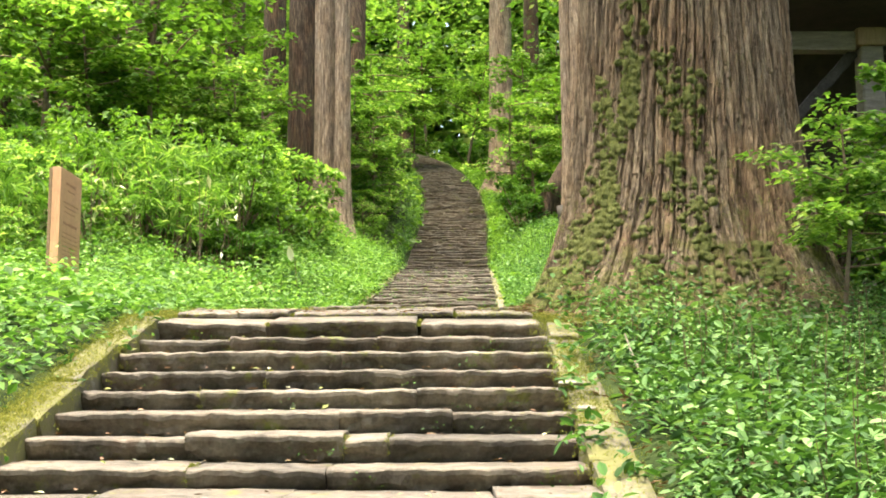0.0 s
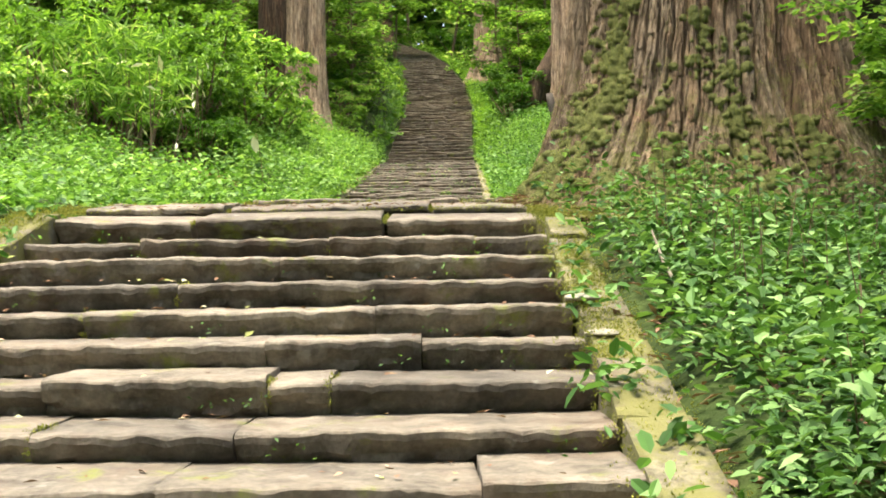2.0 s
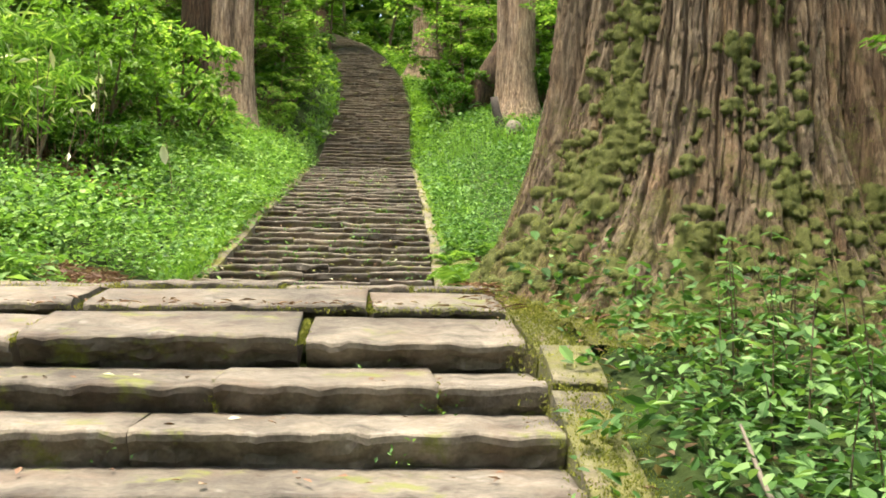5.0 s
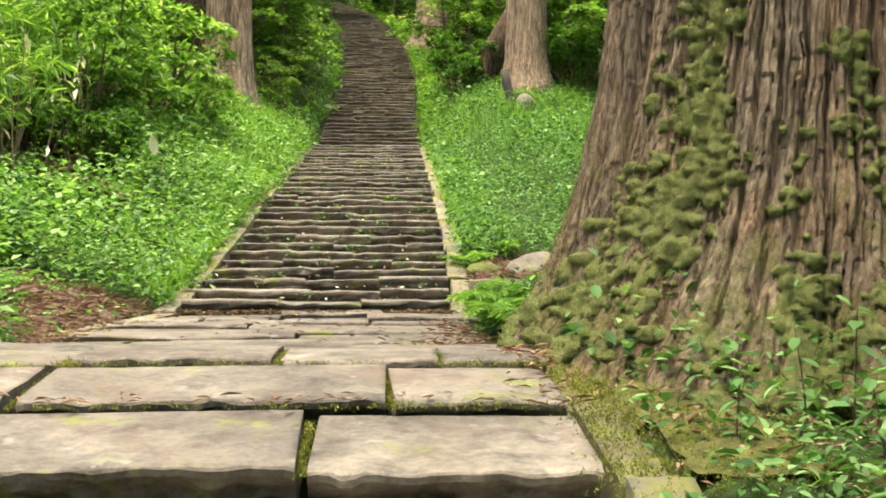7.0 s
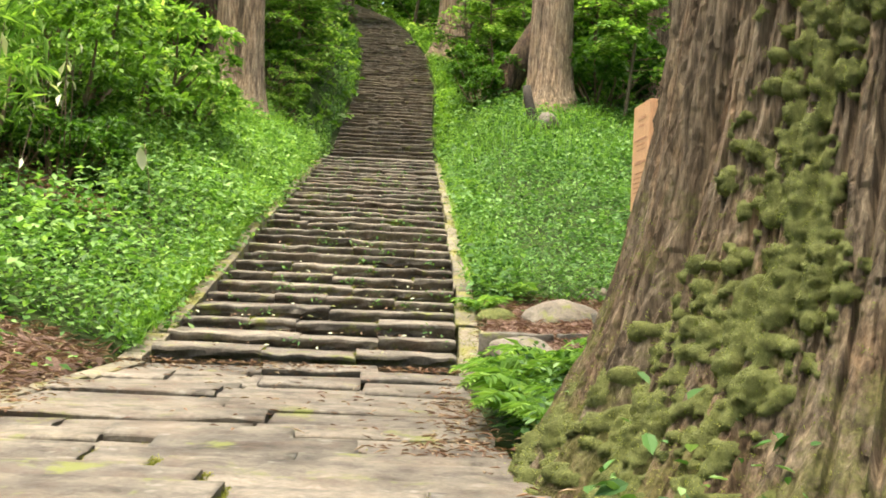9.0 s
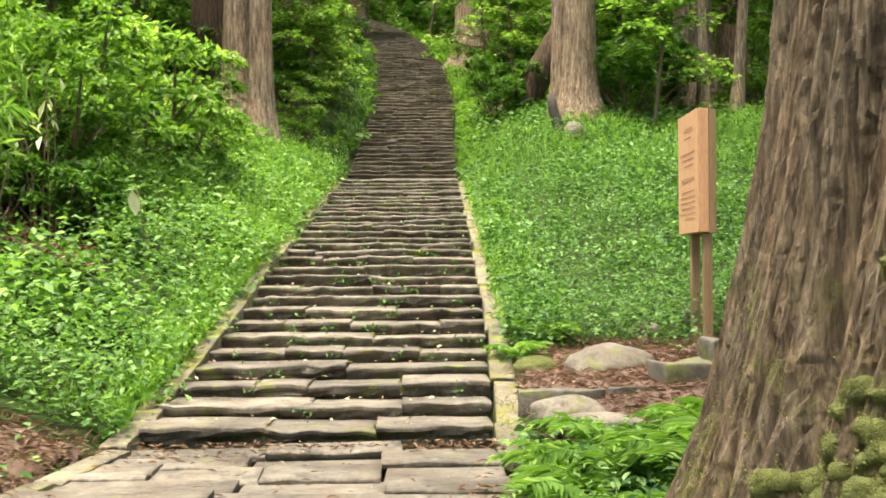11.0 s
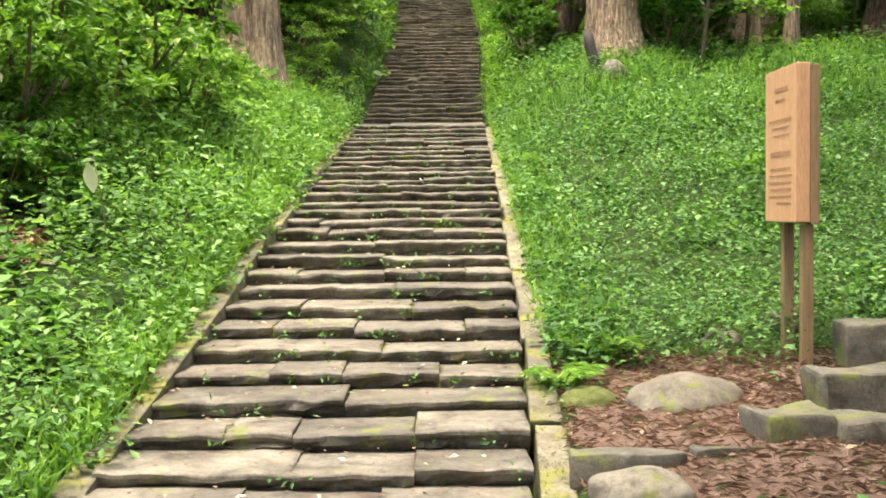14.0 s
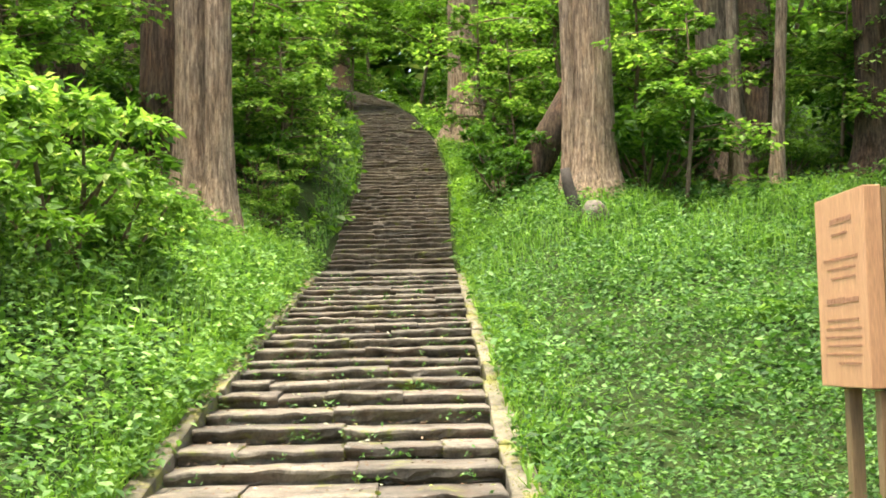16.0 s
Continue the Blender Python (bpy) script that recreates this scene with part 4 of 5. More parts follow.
# ---- shrubs and saplings ----
def shrub_meshes(seed, w, h, n, size, clumps, tilt=0.45, width=0.5):
    """Stems and a crown of clumped leaves with gaps and an uneven outline; the base is at the origin."""
    r = np.random.default_rng(seed)
    ca = r.uniform(0, 6.283, clumps)
    cr = w * np.sqrt(r.uniform(0, 1, clumps)) * 0.8
    cz = h * (0.25 + 0.75 * r.uniform(0, 1, clumps) ** 0.8) * (1 - 0.35 * (cr / w) ** 2)
    c = np.stack([cr * np.cos(ca), cr * np.sin(ca), cz], 1)
    rad = r.uniform(0.08, 0.27, clumps) * max(w, h) * 0.8
    k = r.integers(0, clumps, n)
    d = r.normal(0, 1, (n, 3))
    d /= np.linalg.norm(d, axis=1, keepdims=True)
    d[:, 2] = np.where(r.uniform(0, 1, n) < 0.7, np.abs(d[:, 2]), d[:, 2])
    p = c[k] + d * (rad[k] * r.uniform(0.55, 1.05, n))[:, None] * np.array([1, 1, 0.65])
    p[:, 2] = np.maximum(p[:, 2], 0.05)
    az = np.arctan2(d[:, 1], d[:, 0]) + r.normal(0, 0.7, n)
    v, f = leaves(p, r.uniform(0.6, 1.35, n) * size, tilt, width, 0.25, az, r)
    stems = []
    for i in range(min(clumps, 9)):
        e = c[i]
        b = np.array([r.normal(0, 0.08), r.normal(0, 0.08), -0.1])
        m = (b + e) / 2 + np.array([e[0] * 0.15, e[1] * 0.15, 0.1 * h])
        stems.append(tube([b, m, e], [0.02 * h, 0.014 * h, 0.006 * h], 6))
    sv, sf = join(stems)
    return quads_mesh("foliage", v, f), quads_mesh("stems", sv, sf, True)


def sapling_meshes(seed, h, spread, n, size, tiers):
    """A thin young tree with flat tiers of leaves, like a maple's."""
    r = np.random.default_rng(seed)
    top = np.array([r.normal(0, 0.06) * h, r.normal(0, 0.06) * h, h])
    limbs = [tube([(0, 0, -0.2), top * 0.5 + np.array([0.04 * h, 0, 0]), top], [0.012 * h, 0.009 * h, 0.003 * h], 7)]
    cs, rs = [], []
    for i in range(tiers):
        t = r.uniform(0.3, 1.0)
        a = r.uniform(0, 6.283)
        ln = spread * r.uniform(0.35, 1.0) * (1.15 - 0.6 * t)
        b = top * t
        e = b + np.array([np.cos(a) * ln, np.sin(a) * ln, 0.12 * ln * r.normal(1, 0.8)])
        limbs.append(tube([b, (b + e) / 2 + np.array([0, 0, 0.06]), e], [0.006 * h, 0.004 * h, 0.0015 * h], 5))
        for s in (0.45, 0.75, 1.0):
            cs.append(b + (e - b) * s + r.normal(0, 0.1, 3))
            rs.append(ln * r.uniform(0.22, 0.4))
    cs, rs = np.array(cs), np.array(rs)
    k = r.integers(0, len(cs), n)
    ang, rad = r.uniform(0, 6.283, n), np.sqrt(r.uniform(0, 1, n)) * rs[k]
    p = cs[k] + np.stack([rad * np.cos(ang), rad * np.sin(ang), r.normal(0, 0.05, n) - 0.25 * rad ** 2 / np.maximum(rs[k], 0.1)], 1)
    v, f = leaves(p, r.uniform(0.7, 1.3, n) * size, 0.28, 0.75, 0.2, ang + r.normal(0, 0.6, n), r)
    sv, sf = join(limbs)
    return quads_mesh("foliage", v, f), quads_mesh("stems", sv, sf, True)


def plant(name, meshes, mat, label, category, group):
    t = thing(name, label, category, (0, 0, -50), group)
    part("branchwork", meshes[1], TWIG, t)
    part("foliage", meshes[0], mat, t)
    return t


SHRUBS = [
    plant("shrub", shrub_meshes(1, 0.9, 1.2, 3200, 0.085, 30), LEAF_LIGHT, "bright green leafy shrub with fresh leaves", "shrub", "shrubs on the banks"),
    plant("shrub", shrub_meshes(2, 1.1, 1.5, 2800, 0.095, 34), LEAF, "dense green leafy shrub", "shrub", "shrubs on the banks"),
    plant("shrub", shrub_meshes(3, 1.2, 1.1, 2000, 0.11, 24), LEAF, "broad low green shrub", "shrub", "shrubs on the banks"),
    plant("shrub", shrub_meshes(4, 1.4, 1.8, 1400, 0.19, 20), LEAF_DARK, "dark green shrub with the wood's shade in its leaf colour", "shrub", "shrubs in the wood"),
    plant("shrub", shrub_meshes(5, 0.8, 1.35, 1000, 0.2, 30, 0.6, 0.15), LEAF_LIGHT, "clump of bamboo grass with long narrow leaves", "bamboo grass", "bamboo grass clumps"),
]
SAPLINGS = [
    plant("sapling", sapling_meshes(11, 4.2, 2.2, 2300, 0.14, 16), LEAF_LIGHT, "young maple with flat tiers of bright leaves", "tree", "young trees of the wood"),
    plant("sapling", sapling_meshes(12, 5.5, 2.6, 2300, 0.17, 18), LEAF, "slim young tree with tiers of green leaves", "tree", "young trees of the wood"),
    plant("sapling", sapling_meshes(13, 6.5, 3.0, 2400, 0.19, 20), LEAF, "tall young tree with spreading green leaves", "tree", "young trees of the wood"),
]
pr = np.random.default_rng(33)


def put(src, x, y, scale=1.0, up=0.0):
    m = Matrix.Translation(on_ground(x, y, up)) @ pose(0, 0, 0, 0, 0, float(pr.uniform(0, 360)))
    if src.location.z < -40:
        ob = src
        ob.matrix_basis = m
    else:
        keep_scale = tuple(src.scale)
        src.scale = (1, 1, 1)
        ob = copy_thing(src, m)
        src.scale = keep_scale
    ob.scale = (scale, scale, scale)
    return ob


# the big bushes left of the middle flight
for x, y, k, s in [(-3.3, 24.3, 0, 1.58), (-3.7, 22.3, 1, 1.3), (-2.9, 25.4, 0, 1.0), (-3.7, 21.2, 1, 1.1), (-4.4, 20.2, 4, 1.2), (-4.6, 19.6, 4, 1.3), (-4.0, 18.6, 4, 1.1), (-5.4, 20.6, 1, 1.3),
                   (-5.2, 18.0, 0, 1.0), (-6.4, 19.0, 0, 1.2), (-6.2, 16.6, 4, 1.2), (-7.0, 17.6, 0, 1.1), (-5.6, 15.6, 0, 0.75), (-4.9, 22.8, 1, 1.3), (-6.6, 22.6, 1, 1.4),
                   (-7.8, 20.2, 0, 1.3), (-8.6, 18.4, 1, 1.1), (-7.4, 14.6, 0, 0.8), (-6.2, 24.8, 2, 1.3), (-8.4, 23.6, 1, 1.4), (-4.4, 25.2, 2, 1.0), (-2.9, 28.0, 2, 0.6),
                   (-9.8, 21.2, 0, 1.4), (-10.4, 17.8, 1, 1.3), (-6.1, 13.6, 2, 0.5), (-5.0, 13.9, 2, 0.4)]:
    put(SHRUBS[k], x, y, s)
# the dark underwood behind, and both sides of the upper flight
for i in range(95):
    y = float(pr.uniform(27, 72))
    side = -1 if pr.uniform() < 0.55 else 1
    off = float(pr.uniform(0.9, 15))
    x = float(x_left(y)) - off if side < 0 else float(x_right(y)) + off
    if side > 0 and y < 37.5 and x < 13:
        continue
    if -4.8 < x < -1.5 and y < 33:
        continue
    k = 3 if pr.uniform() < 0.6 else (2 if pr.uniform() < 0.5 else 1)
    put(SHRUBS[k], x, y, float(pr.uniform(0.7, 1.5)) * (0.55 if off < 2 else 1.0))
for x, y, k, s in [(-7.4, 26.0, 0, 1.1), (-9.2, 24.0, 0, 1.2), (-8.8, 29.5, 0, 1.2), (-11.0, 26.5, 0, 1.3), (-2.9, 37.5, 0, 1.0), (-2.4, 41.0, 0, 0.8), (-4.2, 39.0, 1, 1.0), (-4.6, 36.0, 0, 1.0), (-5.8, 32.0, 1, 1.0), (-3.6, 48.0, 1, 1.0), (-6.5, 27.5, 1, 1.1), (-8.5, 26.0, 2, 1.0),
                   (-10.5, 29.0, 2, 1.1), (-7.5, 34.5, 2, 1.1), (-9.5, 36.0, 1, 1.2), (-12.0, 25.0, 0, 1.3), (-6.0, 45.0, 2, 1.0), (-13.0, 34.0, 2, 1.2), (-4.5, 55.0, 2, 1.0),
                   (5.2, 38.8, 1, 0.9), (2.4, 42.5, 0, 1.0), (2.7, 46.0, 1, 1.0), (4.6, 43.0, 2, 0.9), (8.4, 39.5, 1, 0.9), (6.6, 42.0, 2, 1.0), (10.5, 38.5, 0, 1.2), (12.0, 37.0, 1, 1.1),
                   (2.8, 54.0, 2, 0.9), (0.9, 60.0, 2, 1.0), (5.0, 51.0, 2, 1.0), (9.0, 47.0, 2, 1.2), (13.0, 44.0, 2, 1.1), (-1.0, 66.0, 1, 1.3), (-9.0, 60.0, 2, 1.4), (-8.0, 41.0, 1, 1.2),
                   (3.7, 64.0, 2, 1.2), (7.5, 58.0, 2, 1.3), (-11.0, 50.0, 2, 1.3), (11.5, 52.0, 2, 1.3), (14.0, 57.0, 2, 1.4), (-14.0, 56.0, 2, 1.4), (-5.0, 63.0, 1, 1.3)]:
    put(SAPLINGS[k], x, y, s)
# bright maples reaching over the upper flight and in the glade behind the bushes
for x, y, k, s in [(-2.3, 36.5, 0, 0.8), (-2.2, 39.5, 0, 1.05), (-2.6, 43.5, 0, 1.1), (-3.2, 47.0, 0, 1.2), (2.9, 39.8, 0, 0.75), (3.0, 44.5, 0, 0.9), (-5.4, 30.0, 0, 0.95), (-6.8, 31.5, 0, 1.1),
                   (-9.8, 31.0, 0, 1.25), (-4.9, 28.0, 0, 0.8), (-7.9, 28.4, 0, 1.0), (6.2, 39.4, 0, 0.8), (9.4, 37.6, 0, 0.9), (-1.6, 58.0, 0, 1.2), (2.4, 60.5, 0, 1.1)]:
    put(SAPLINGS[k], x, y, s)
# bushes leaning over the upper flight
for i in range(16):
    y = 34.5 + i * 1.7
    put(SHRUBS[[2, 3, 0, 1][i % 4]], float(x_left(y)) - 1.15 - 0.5 * (i % 3), y, 0.62 + 0.12 * (i % 3))
for i in range(8):
    y = 40.0 + i * 2.6
    put(SHRUBS[[0, 2, 1][i % 3]], float(x_right(y)) + 1.5 + 0.6 * (i % 3), y, 0.5 + 0.1 * (i % 3))
# low bushes along the wood's edge on the crest
for i in range(26):
    put(SHRUBS[int(pr.integers(1, 4))], float(pr.uniform(4.6, 14)), float(pr.uniform(35.5, 41)), float(pr.uniform(0.45, 0.85)))
for x, y, s in [(5.0, 35.6, 1.0), (5.5, 36.6, 1.1), (2.4, 38.6, 0.8), (2.3, 37.6, 0.6)]:
    put(SHRUBS[3], x, y, s)
# the sapling by the great cedar
put(SAPLINGS[0], 5.2, 33.6, 0.9)
put(SAPLINGS[0], -2.15, 33.2, 0.34)
put(SAPLINGS[0], -1.95, 34.6, 0.4)
put(SAPLINGS[0], 2.75, 8.75, 0.4)
put(SAPLINGS[0], 3.6, 9.6, 0.48)
put(SAPLINGS[0], 4.2, 10.4, 0.5)
put(SHRUBS[0], 3.5, 11.7, 1.0)
put(SHRUBS[0], 4.05, 12.3, 1.2)
put(SHRUBS[1], 4.5, 11.4, 0.9)
put(SHRUBS[0], 5.2, 10.4, 0.9)
# dark-leaved undergrowth, standing in for the shade under the big bushes
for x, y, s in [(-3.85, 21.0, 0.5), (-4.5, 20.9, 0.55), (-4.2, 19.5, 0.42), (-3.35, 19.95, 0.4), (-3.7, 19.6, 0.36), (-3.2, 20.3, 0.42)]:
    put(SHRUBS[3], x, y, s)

# a far wall of woods all round
wr = np.random.default_rng(5)
nw = 60000
ang = wr.uniform(0, 6.283, nw)
rad = wr.uniform(46, 84, nw)
wx, wy = rad * np.cos(ang), 20 + rad * np.sin(ang)
keep = ~((np.abs(wx + 1) < 5) & (wy > 0) & (wy < 74)) & (np.hypot(wx, wy - 24) > 38)
wx, wy = wx[keep], wy[keep]
wz = ground_z(wx, wy) + 21 * wr.uniform(0, 1, len(wx)) ** 1.1
v, f = leaves(np.stack([wx, wy, wz], 1), wr.uniform(0.4, 0.95, len(wx)), 0.6, 0.7, 0.2, r=wr)
tagged(part("far_woods", quads_mesh("far_woods", v, f), LEAF), "distant green forest closing the view", "woods", kind="stuff")

# unseen leaves added behind the lower stairs to keep skylight off the step faces
nb = 16000
bx, by = wr.uniform(-26, 26, nb), -9 - 16 * wr.uniform(0, 1, nb) ** 1.4
bz = ground_z(bx, by) + 20 * wr.uniform(0, 1, nb)
v, f = leaves(np.stack([bx, by, bz], 1), wr.uniform(0.5, 1.1, nb), 0.6, 0.7, 0.2, r=wr)
tagged(part("unseen_woods_behind", quads_mesh("unseen_woods_behind", v, f), LEAF_DARK), "unseen dark green forest added behind the stairs to block skylight", "woods", kind="stuff")

# leafy canopy over and beyond the bend of the upper flight
cw = np.random.default_rng(15)
ncl = 560
ccx, ccy = cw.uniform(-17, 17, ncl), cw.uniform(46, 88, ncl)
ccz = ground_z(ccx, ccy) + cw.uniform(0.5, 17, ncl)
mid_x = (x_left(ccy) + x_right(ccy)) / 2
open_way = (np.abs(ccx - mid_x) < 3.2) & (ccz - zp(ccy) < 5.5) & (ccy < 74)
ccx, ccy, ccz = ccx[~open_way], ccy[~open_way], ccz[~open_way]
pick = cw.integers(0, len(ccx), 60000)
pc = np.stack([ccx, ccy, ccz], 1)[pick] + cw.normal(0, 1, (60000, 3)) * np.array([1.1, 1.1, 0.42])
bx, by = cw.uniform(-34, 34, 44000), cw.uniform(78, 94, 44000)
pb = np.stack([bx, by, ground_z(bx, by) - 3 + 34 * cw.uniform(0, 1, 44000)], 1)
pc = np.concatenate([pc, pb])
v, f = leaves(pc, np.concatenate([cw.uniform(0.14, 0.34, len(pc) - 44000), cw.uniform(0.9, 1.9, 44000)]), 0.4, 0.65, 0.2, r=cw)
tagged(part("far_woods", quads_mesh("far_woods", v, f), LEAF_LIGHT), "sunlit leafy branches of the far wood", "woods", kind="stuff")


# ---- ground cover ----
def scatter(n, x0, x1, y0, y1, r, margin=0.12, near=1.0):
    x, y = r.uniform(x0, x1, n), y0 + (y1 - y0) * r.uniform(0, 1, n) ** near
    keep = (x < x_left(y) - margin + 0.12 + 0.1 * wob(x, y, 5, 4)) | (x > x_right(y) + margin + 0.02 + np.where(y < 8.5, 0.1, 0.0) + 0.06 * wob(x, y, 6, 8))
    keep &= np.hypot(x - 2.08, y - 10.75) > 1.25
    keep &= np.hypot((x + 3.55) / 0.85, (y - 19.45) / 0.55) > 1 + 0.2 * wob(x, y, 5, 2)
    keep &= ~((x > -3.0 - 0.3 * (y - 13.2)) & (x < -1.4) & (y > 12.2) & (y < 15.3) & (r.uniform(0, 1, n) < 0.96))
    keep &= ~((x > x_left(y) - 0.25 + 0.05 * wob(x, y, 7, 1)) & (x < 0) & (y < 9.4))
    keep &= ~((x < x_right(y) + 0.3 + 0.05 * wob(x, y, 7, 2)) & (x > 0) & (y < 8.4))
    border = np.minimum(np.minimum(x - x0, x1 - x), np.minimum(y - y0, y1 - y))
    keep &= (border + 0.5 * wob(x, y, 1.9, 3) > r.uniform(0, 1.4, n)) | (np.maximum(x_left(y) - x, x - x_right(y)) < 0.8)
    keep &= ~((x > 0.7) & (x < 2.3) & (y > 8.4) & (y < 10.4) & (r.uniform(0, 1, n) < 0.85))
    keep &= ~((x > 0.9) & (x < 3.4) & (y > 14.6) & (y < 17.9) & (r.uniform(0, 1, n) < 0.93))
    return x[keep], y[keep]


def weeds(name, n, box, size, height, mat, label, seed, stems=3, lean_near=1.0, oval=False, least=0.68):
    """Low plants: each a few leaves held out at the top of a short stem. lean_near: above 1, more and smaller ones at the near end."""
    r = np.random.default_rng(seed)
    x, y = scatter(n, *box, r, near=lean_near)
    patch = 0.5 + 0.5 * wob(x, y, 1.3, seed) * 0.7 + 0.15 * wob(x, y, 4.7, seed + 2)
    k = r.uniform(0, 1, len(x)) < least + (1 - least) * patch
    x, y, patch = x[k], y[k], np.clip(patch[k], 0, 1)
    hgt = height * (0.15 + 1.0 * r.uniform(0, 1, len(x)) ** 1.3) * (0.45 + 0.85 * patch)
    grow = 0.75 + 0.5 * (y - box[2]) / (box[3] - box[2]) if lean_near > 1 else np.ones(len(x))
    kind = r.uniform(0.7, 1.3, len(x)) * np.where(wob(x, y, 2.2, seed + 9) > 0.25, 1.35, 0.9)
    base = np.repeat(np.stack([x, y, cover_z(x, y) + hgt], 1), stems, 0)
    base[:, 2] -= np.repeat(hgt, stems) * np.tile(np.linspace(0, 0.62, stems), len(x)) * r.uniform(0.5, 1.2, len(base))
    base += r.normal(0, 1, base.shape) * np.array([0.045, 0.045, 0.03])
    s = size * np.repeat(grow * kind, stems) * r.uniform(0.55, 1.35, len(base))
    v, f = leaves(base, s, 0.33, 0.62, 0.2, r=r, oval=oval)
    return tagged(part(name, quads_mesh(name, v, f), mat), label, "weeds", kind="stuff")


weeds("weeds", 56000, (-0.8, 6.5, 1.5, 13.2), 0.046, 0.36, WEED_DARK, "dense green weeds covering the slope by the steps", 1, 3, 1.0, True, 0.25)
weeds("weeds", 52000, (0.8, 10.8, 17.2, 36.0), 0.064, 0.42, WEED, "low green weeds covering the bank", 2, 4, 1.5, False, 0.5)
weeds("weeds", 54000, (-8.8, -1.2, 11.4, 34.0), 0.078, 0.5, BANK_LEAF, "dense green weeds on the bank beside the stairs", 3, 4, 1.4, False, 0.5)
weeds("weeds", 24000, (-8.5, -1.9, 1.0, 13.6), 0.07, 0.25, BANK_LEAF, "bright green weeds beside the lower steps", 4)
weeds("weeds", 16000, (-16.0, 16.0, 33.0, 72.0), 0.16, 0.4, LEAF, "undergrowth covering the forest floor", 5)
weeds("weeds", 16000, (0.9, 7.0, 33.0, 60.0), 0.12, 0.3, WEED, "green undergrowth on the slope beside the upper steps", 6)
weeds("weeds", 15000, (-0.8, 4.2, 3.0, 9.4), 0.042, 0.2, WEED_DARK, "small weeds close to the kerb of the lower steps", 8, 3, 1.0, True, 0.85)
weeds("weeds", 2600, (0.8, 2.6, 11.8, 15.4), 0.08, 0.14, WEED, "small weeds at the foot of the great cedar", 7)


def fringe(name, y0, y1, n, side, mat, label, seed, length=0.2, spread=0.5):
    """Grass blades and weeds hanging over the path's edge."""
    r = np.random.default_rng(seed)
    y = r.uniform(y0, y1, n)
    off = np.abs(r.normal(0, spread, n)) + 0.12
    x = np.where(side < 0, x_left(y) - off, x_right(y) + off)
    p = np.stack([x, y, cover_z(x, y) - 0.02], 1)
    az = r.uniform(0, 6.283, n)
    el = r.uniform(0.7, 1.45, n)
    d = np.stack([np.cos(az) * np.cos(el), np.sin(az) * np.cos(el), np.sin(el)], 1)
    s = np.stack([-np.sin(az), np.cos(az), np.zeros(n)], 1)
    ln = (length * r.uniform(0.5, 1.5, n))[:, None]
    w = 0.007 * (1 + length)
    mid = p + d * ln * 0.6
    tip = p + d * ln + np.stack([np.cos(az), np.sin(az), -0.5 * np.ones(n)], 1) * ln * 0.28
    v = np.stack([p - s * w, p + s * w, mid + s * w * 0.8, mid - s * w * 0.8, tip], 1).reshape(-1, 3)
    k = np.arange(n)[:, None] * 5
    f = np.concatenate([k + np.array([[0, 1, 2]]), k + np.array([[0, 2, 3]]), k + np.array([[3, 2, 4]])], 1).reshape(-1, 3)
    return tagged(part(name, quads_mesh(name, v, f), mat), label, "grass", kind="stuff")


fringe("grass", 15.8, 33, 5600, -1, GRASS, "bright grass fringe along the stairs", 1, 0.17, 0.2)
fringe("grass", 19, 33, 2500, 1, GRASS, "bright grass fringe along the stairs", 2, 0.16, 0.3)
fringe("grass", 33, 60, 6000, 1, GRASS, "grass fringe along the upper stairs", 3, 0.3, 0.4)
fringe("grass", 33, 60, 2200, -1, WEED, "grass fringe along the upper stairs", 4, 0.25, 0.3)


# tall grass along the crest of the weedy bank and under the cedars beside the stairs
r = np.random.default_rng(61)
for x0, x1, y0, y1, n, label in [(1.3, 9.5, 27.5, 34.0, 4200, "tall bright grass along the crest of the bank"), (-3.6, -1.3, 22.0, 31.5, 2600, "bright grass on the slope under the cedars")]:
    x, y = r.uniform(x0, x1, n), y1 - (y1 - y0) * r.uniform(0, 1, n) ** 1.6
    k = (wob(x, y, 1.7, 12) + 0.5 * wob(x, y, 5.0, 3) > -0.35) & ((x > x_right(y) + 0.2) | (x < x_left(y) - 0.15))
    x, y = x[k], y[k]
    p = np.stack([x, y, cover_z(x, y) + 0.05], 1)
    az, ln = r.uniform(0, 6.283, len(x)), r.uniform(0.22, 0.55, len(x))[:, None]
    out = np.stack([np.cos(az), np.sin(az), 0 * az], 1)
    s_ = np.stack([-np.sin(az), np.cos(az), 0 * az], 1) * 0.008
    mid, tip = p + out * ln * 0.16 + np.array([0, 0, 0.62]) * ln, p + out * ln * r.uniform(0.3, 0.7, len(x))[:, None] + np.array([0, 0, 0.88]) * ln
    v = np.stack([p - s_, p + s_, mid + s_ * 0.8, mid - s_ * 0.8, tip], 1).reshape(-1, 3)
    k = np.arange(len(x))[:, None] * 5
    f = np.concatenate([k + np.array([[0, 1, 2]]), k + np.array([[0, 2, 3]]), k + np.array([[3, 2, 4]])], 1).reshape(-1, 3)
    tagged(part("grass", quads_mesh("grass", v, f), GRASS), label, "grass", kind="stuff")


def litter(name, n, box, size, label, seed, narrow=0.3, mat=DRY):
    r = np.random.default_rng(seed)
    x, y = r.uniform(box[0], box[1], n), r.uniform(box[2], box[3], n)
    z = ground_z(x, y) + 0.012
    v, f = leaves(np.stack([x, y, z], 1), size * r.uniform(0.5, 1.5, n), 0.25, narrow, 0.0, r=r)
    return tagged(part(name, quads_mesh(name, v, f), mat), label, "leaf litter", kind="stuff")


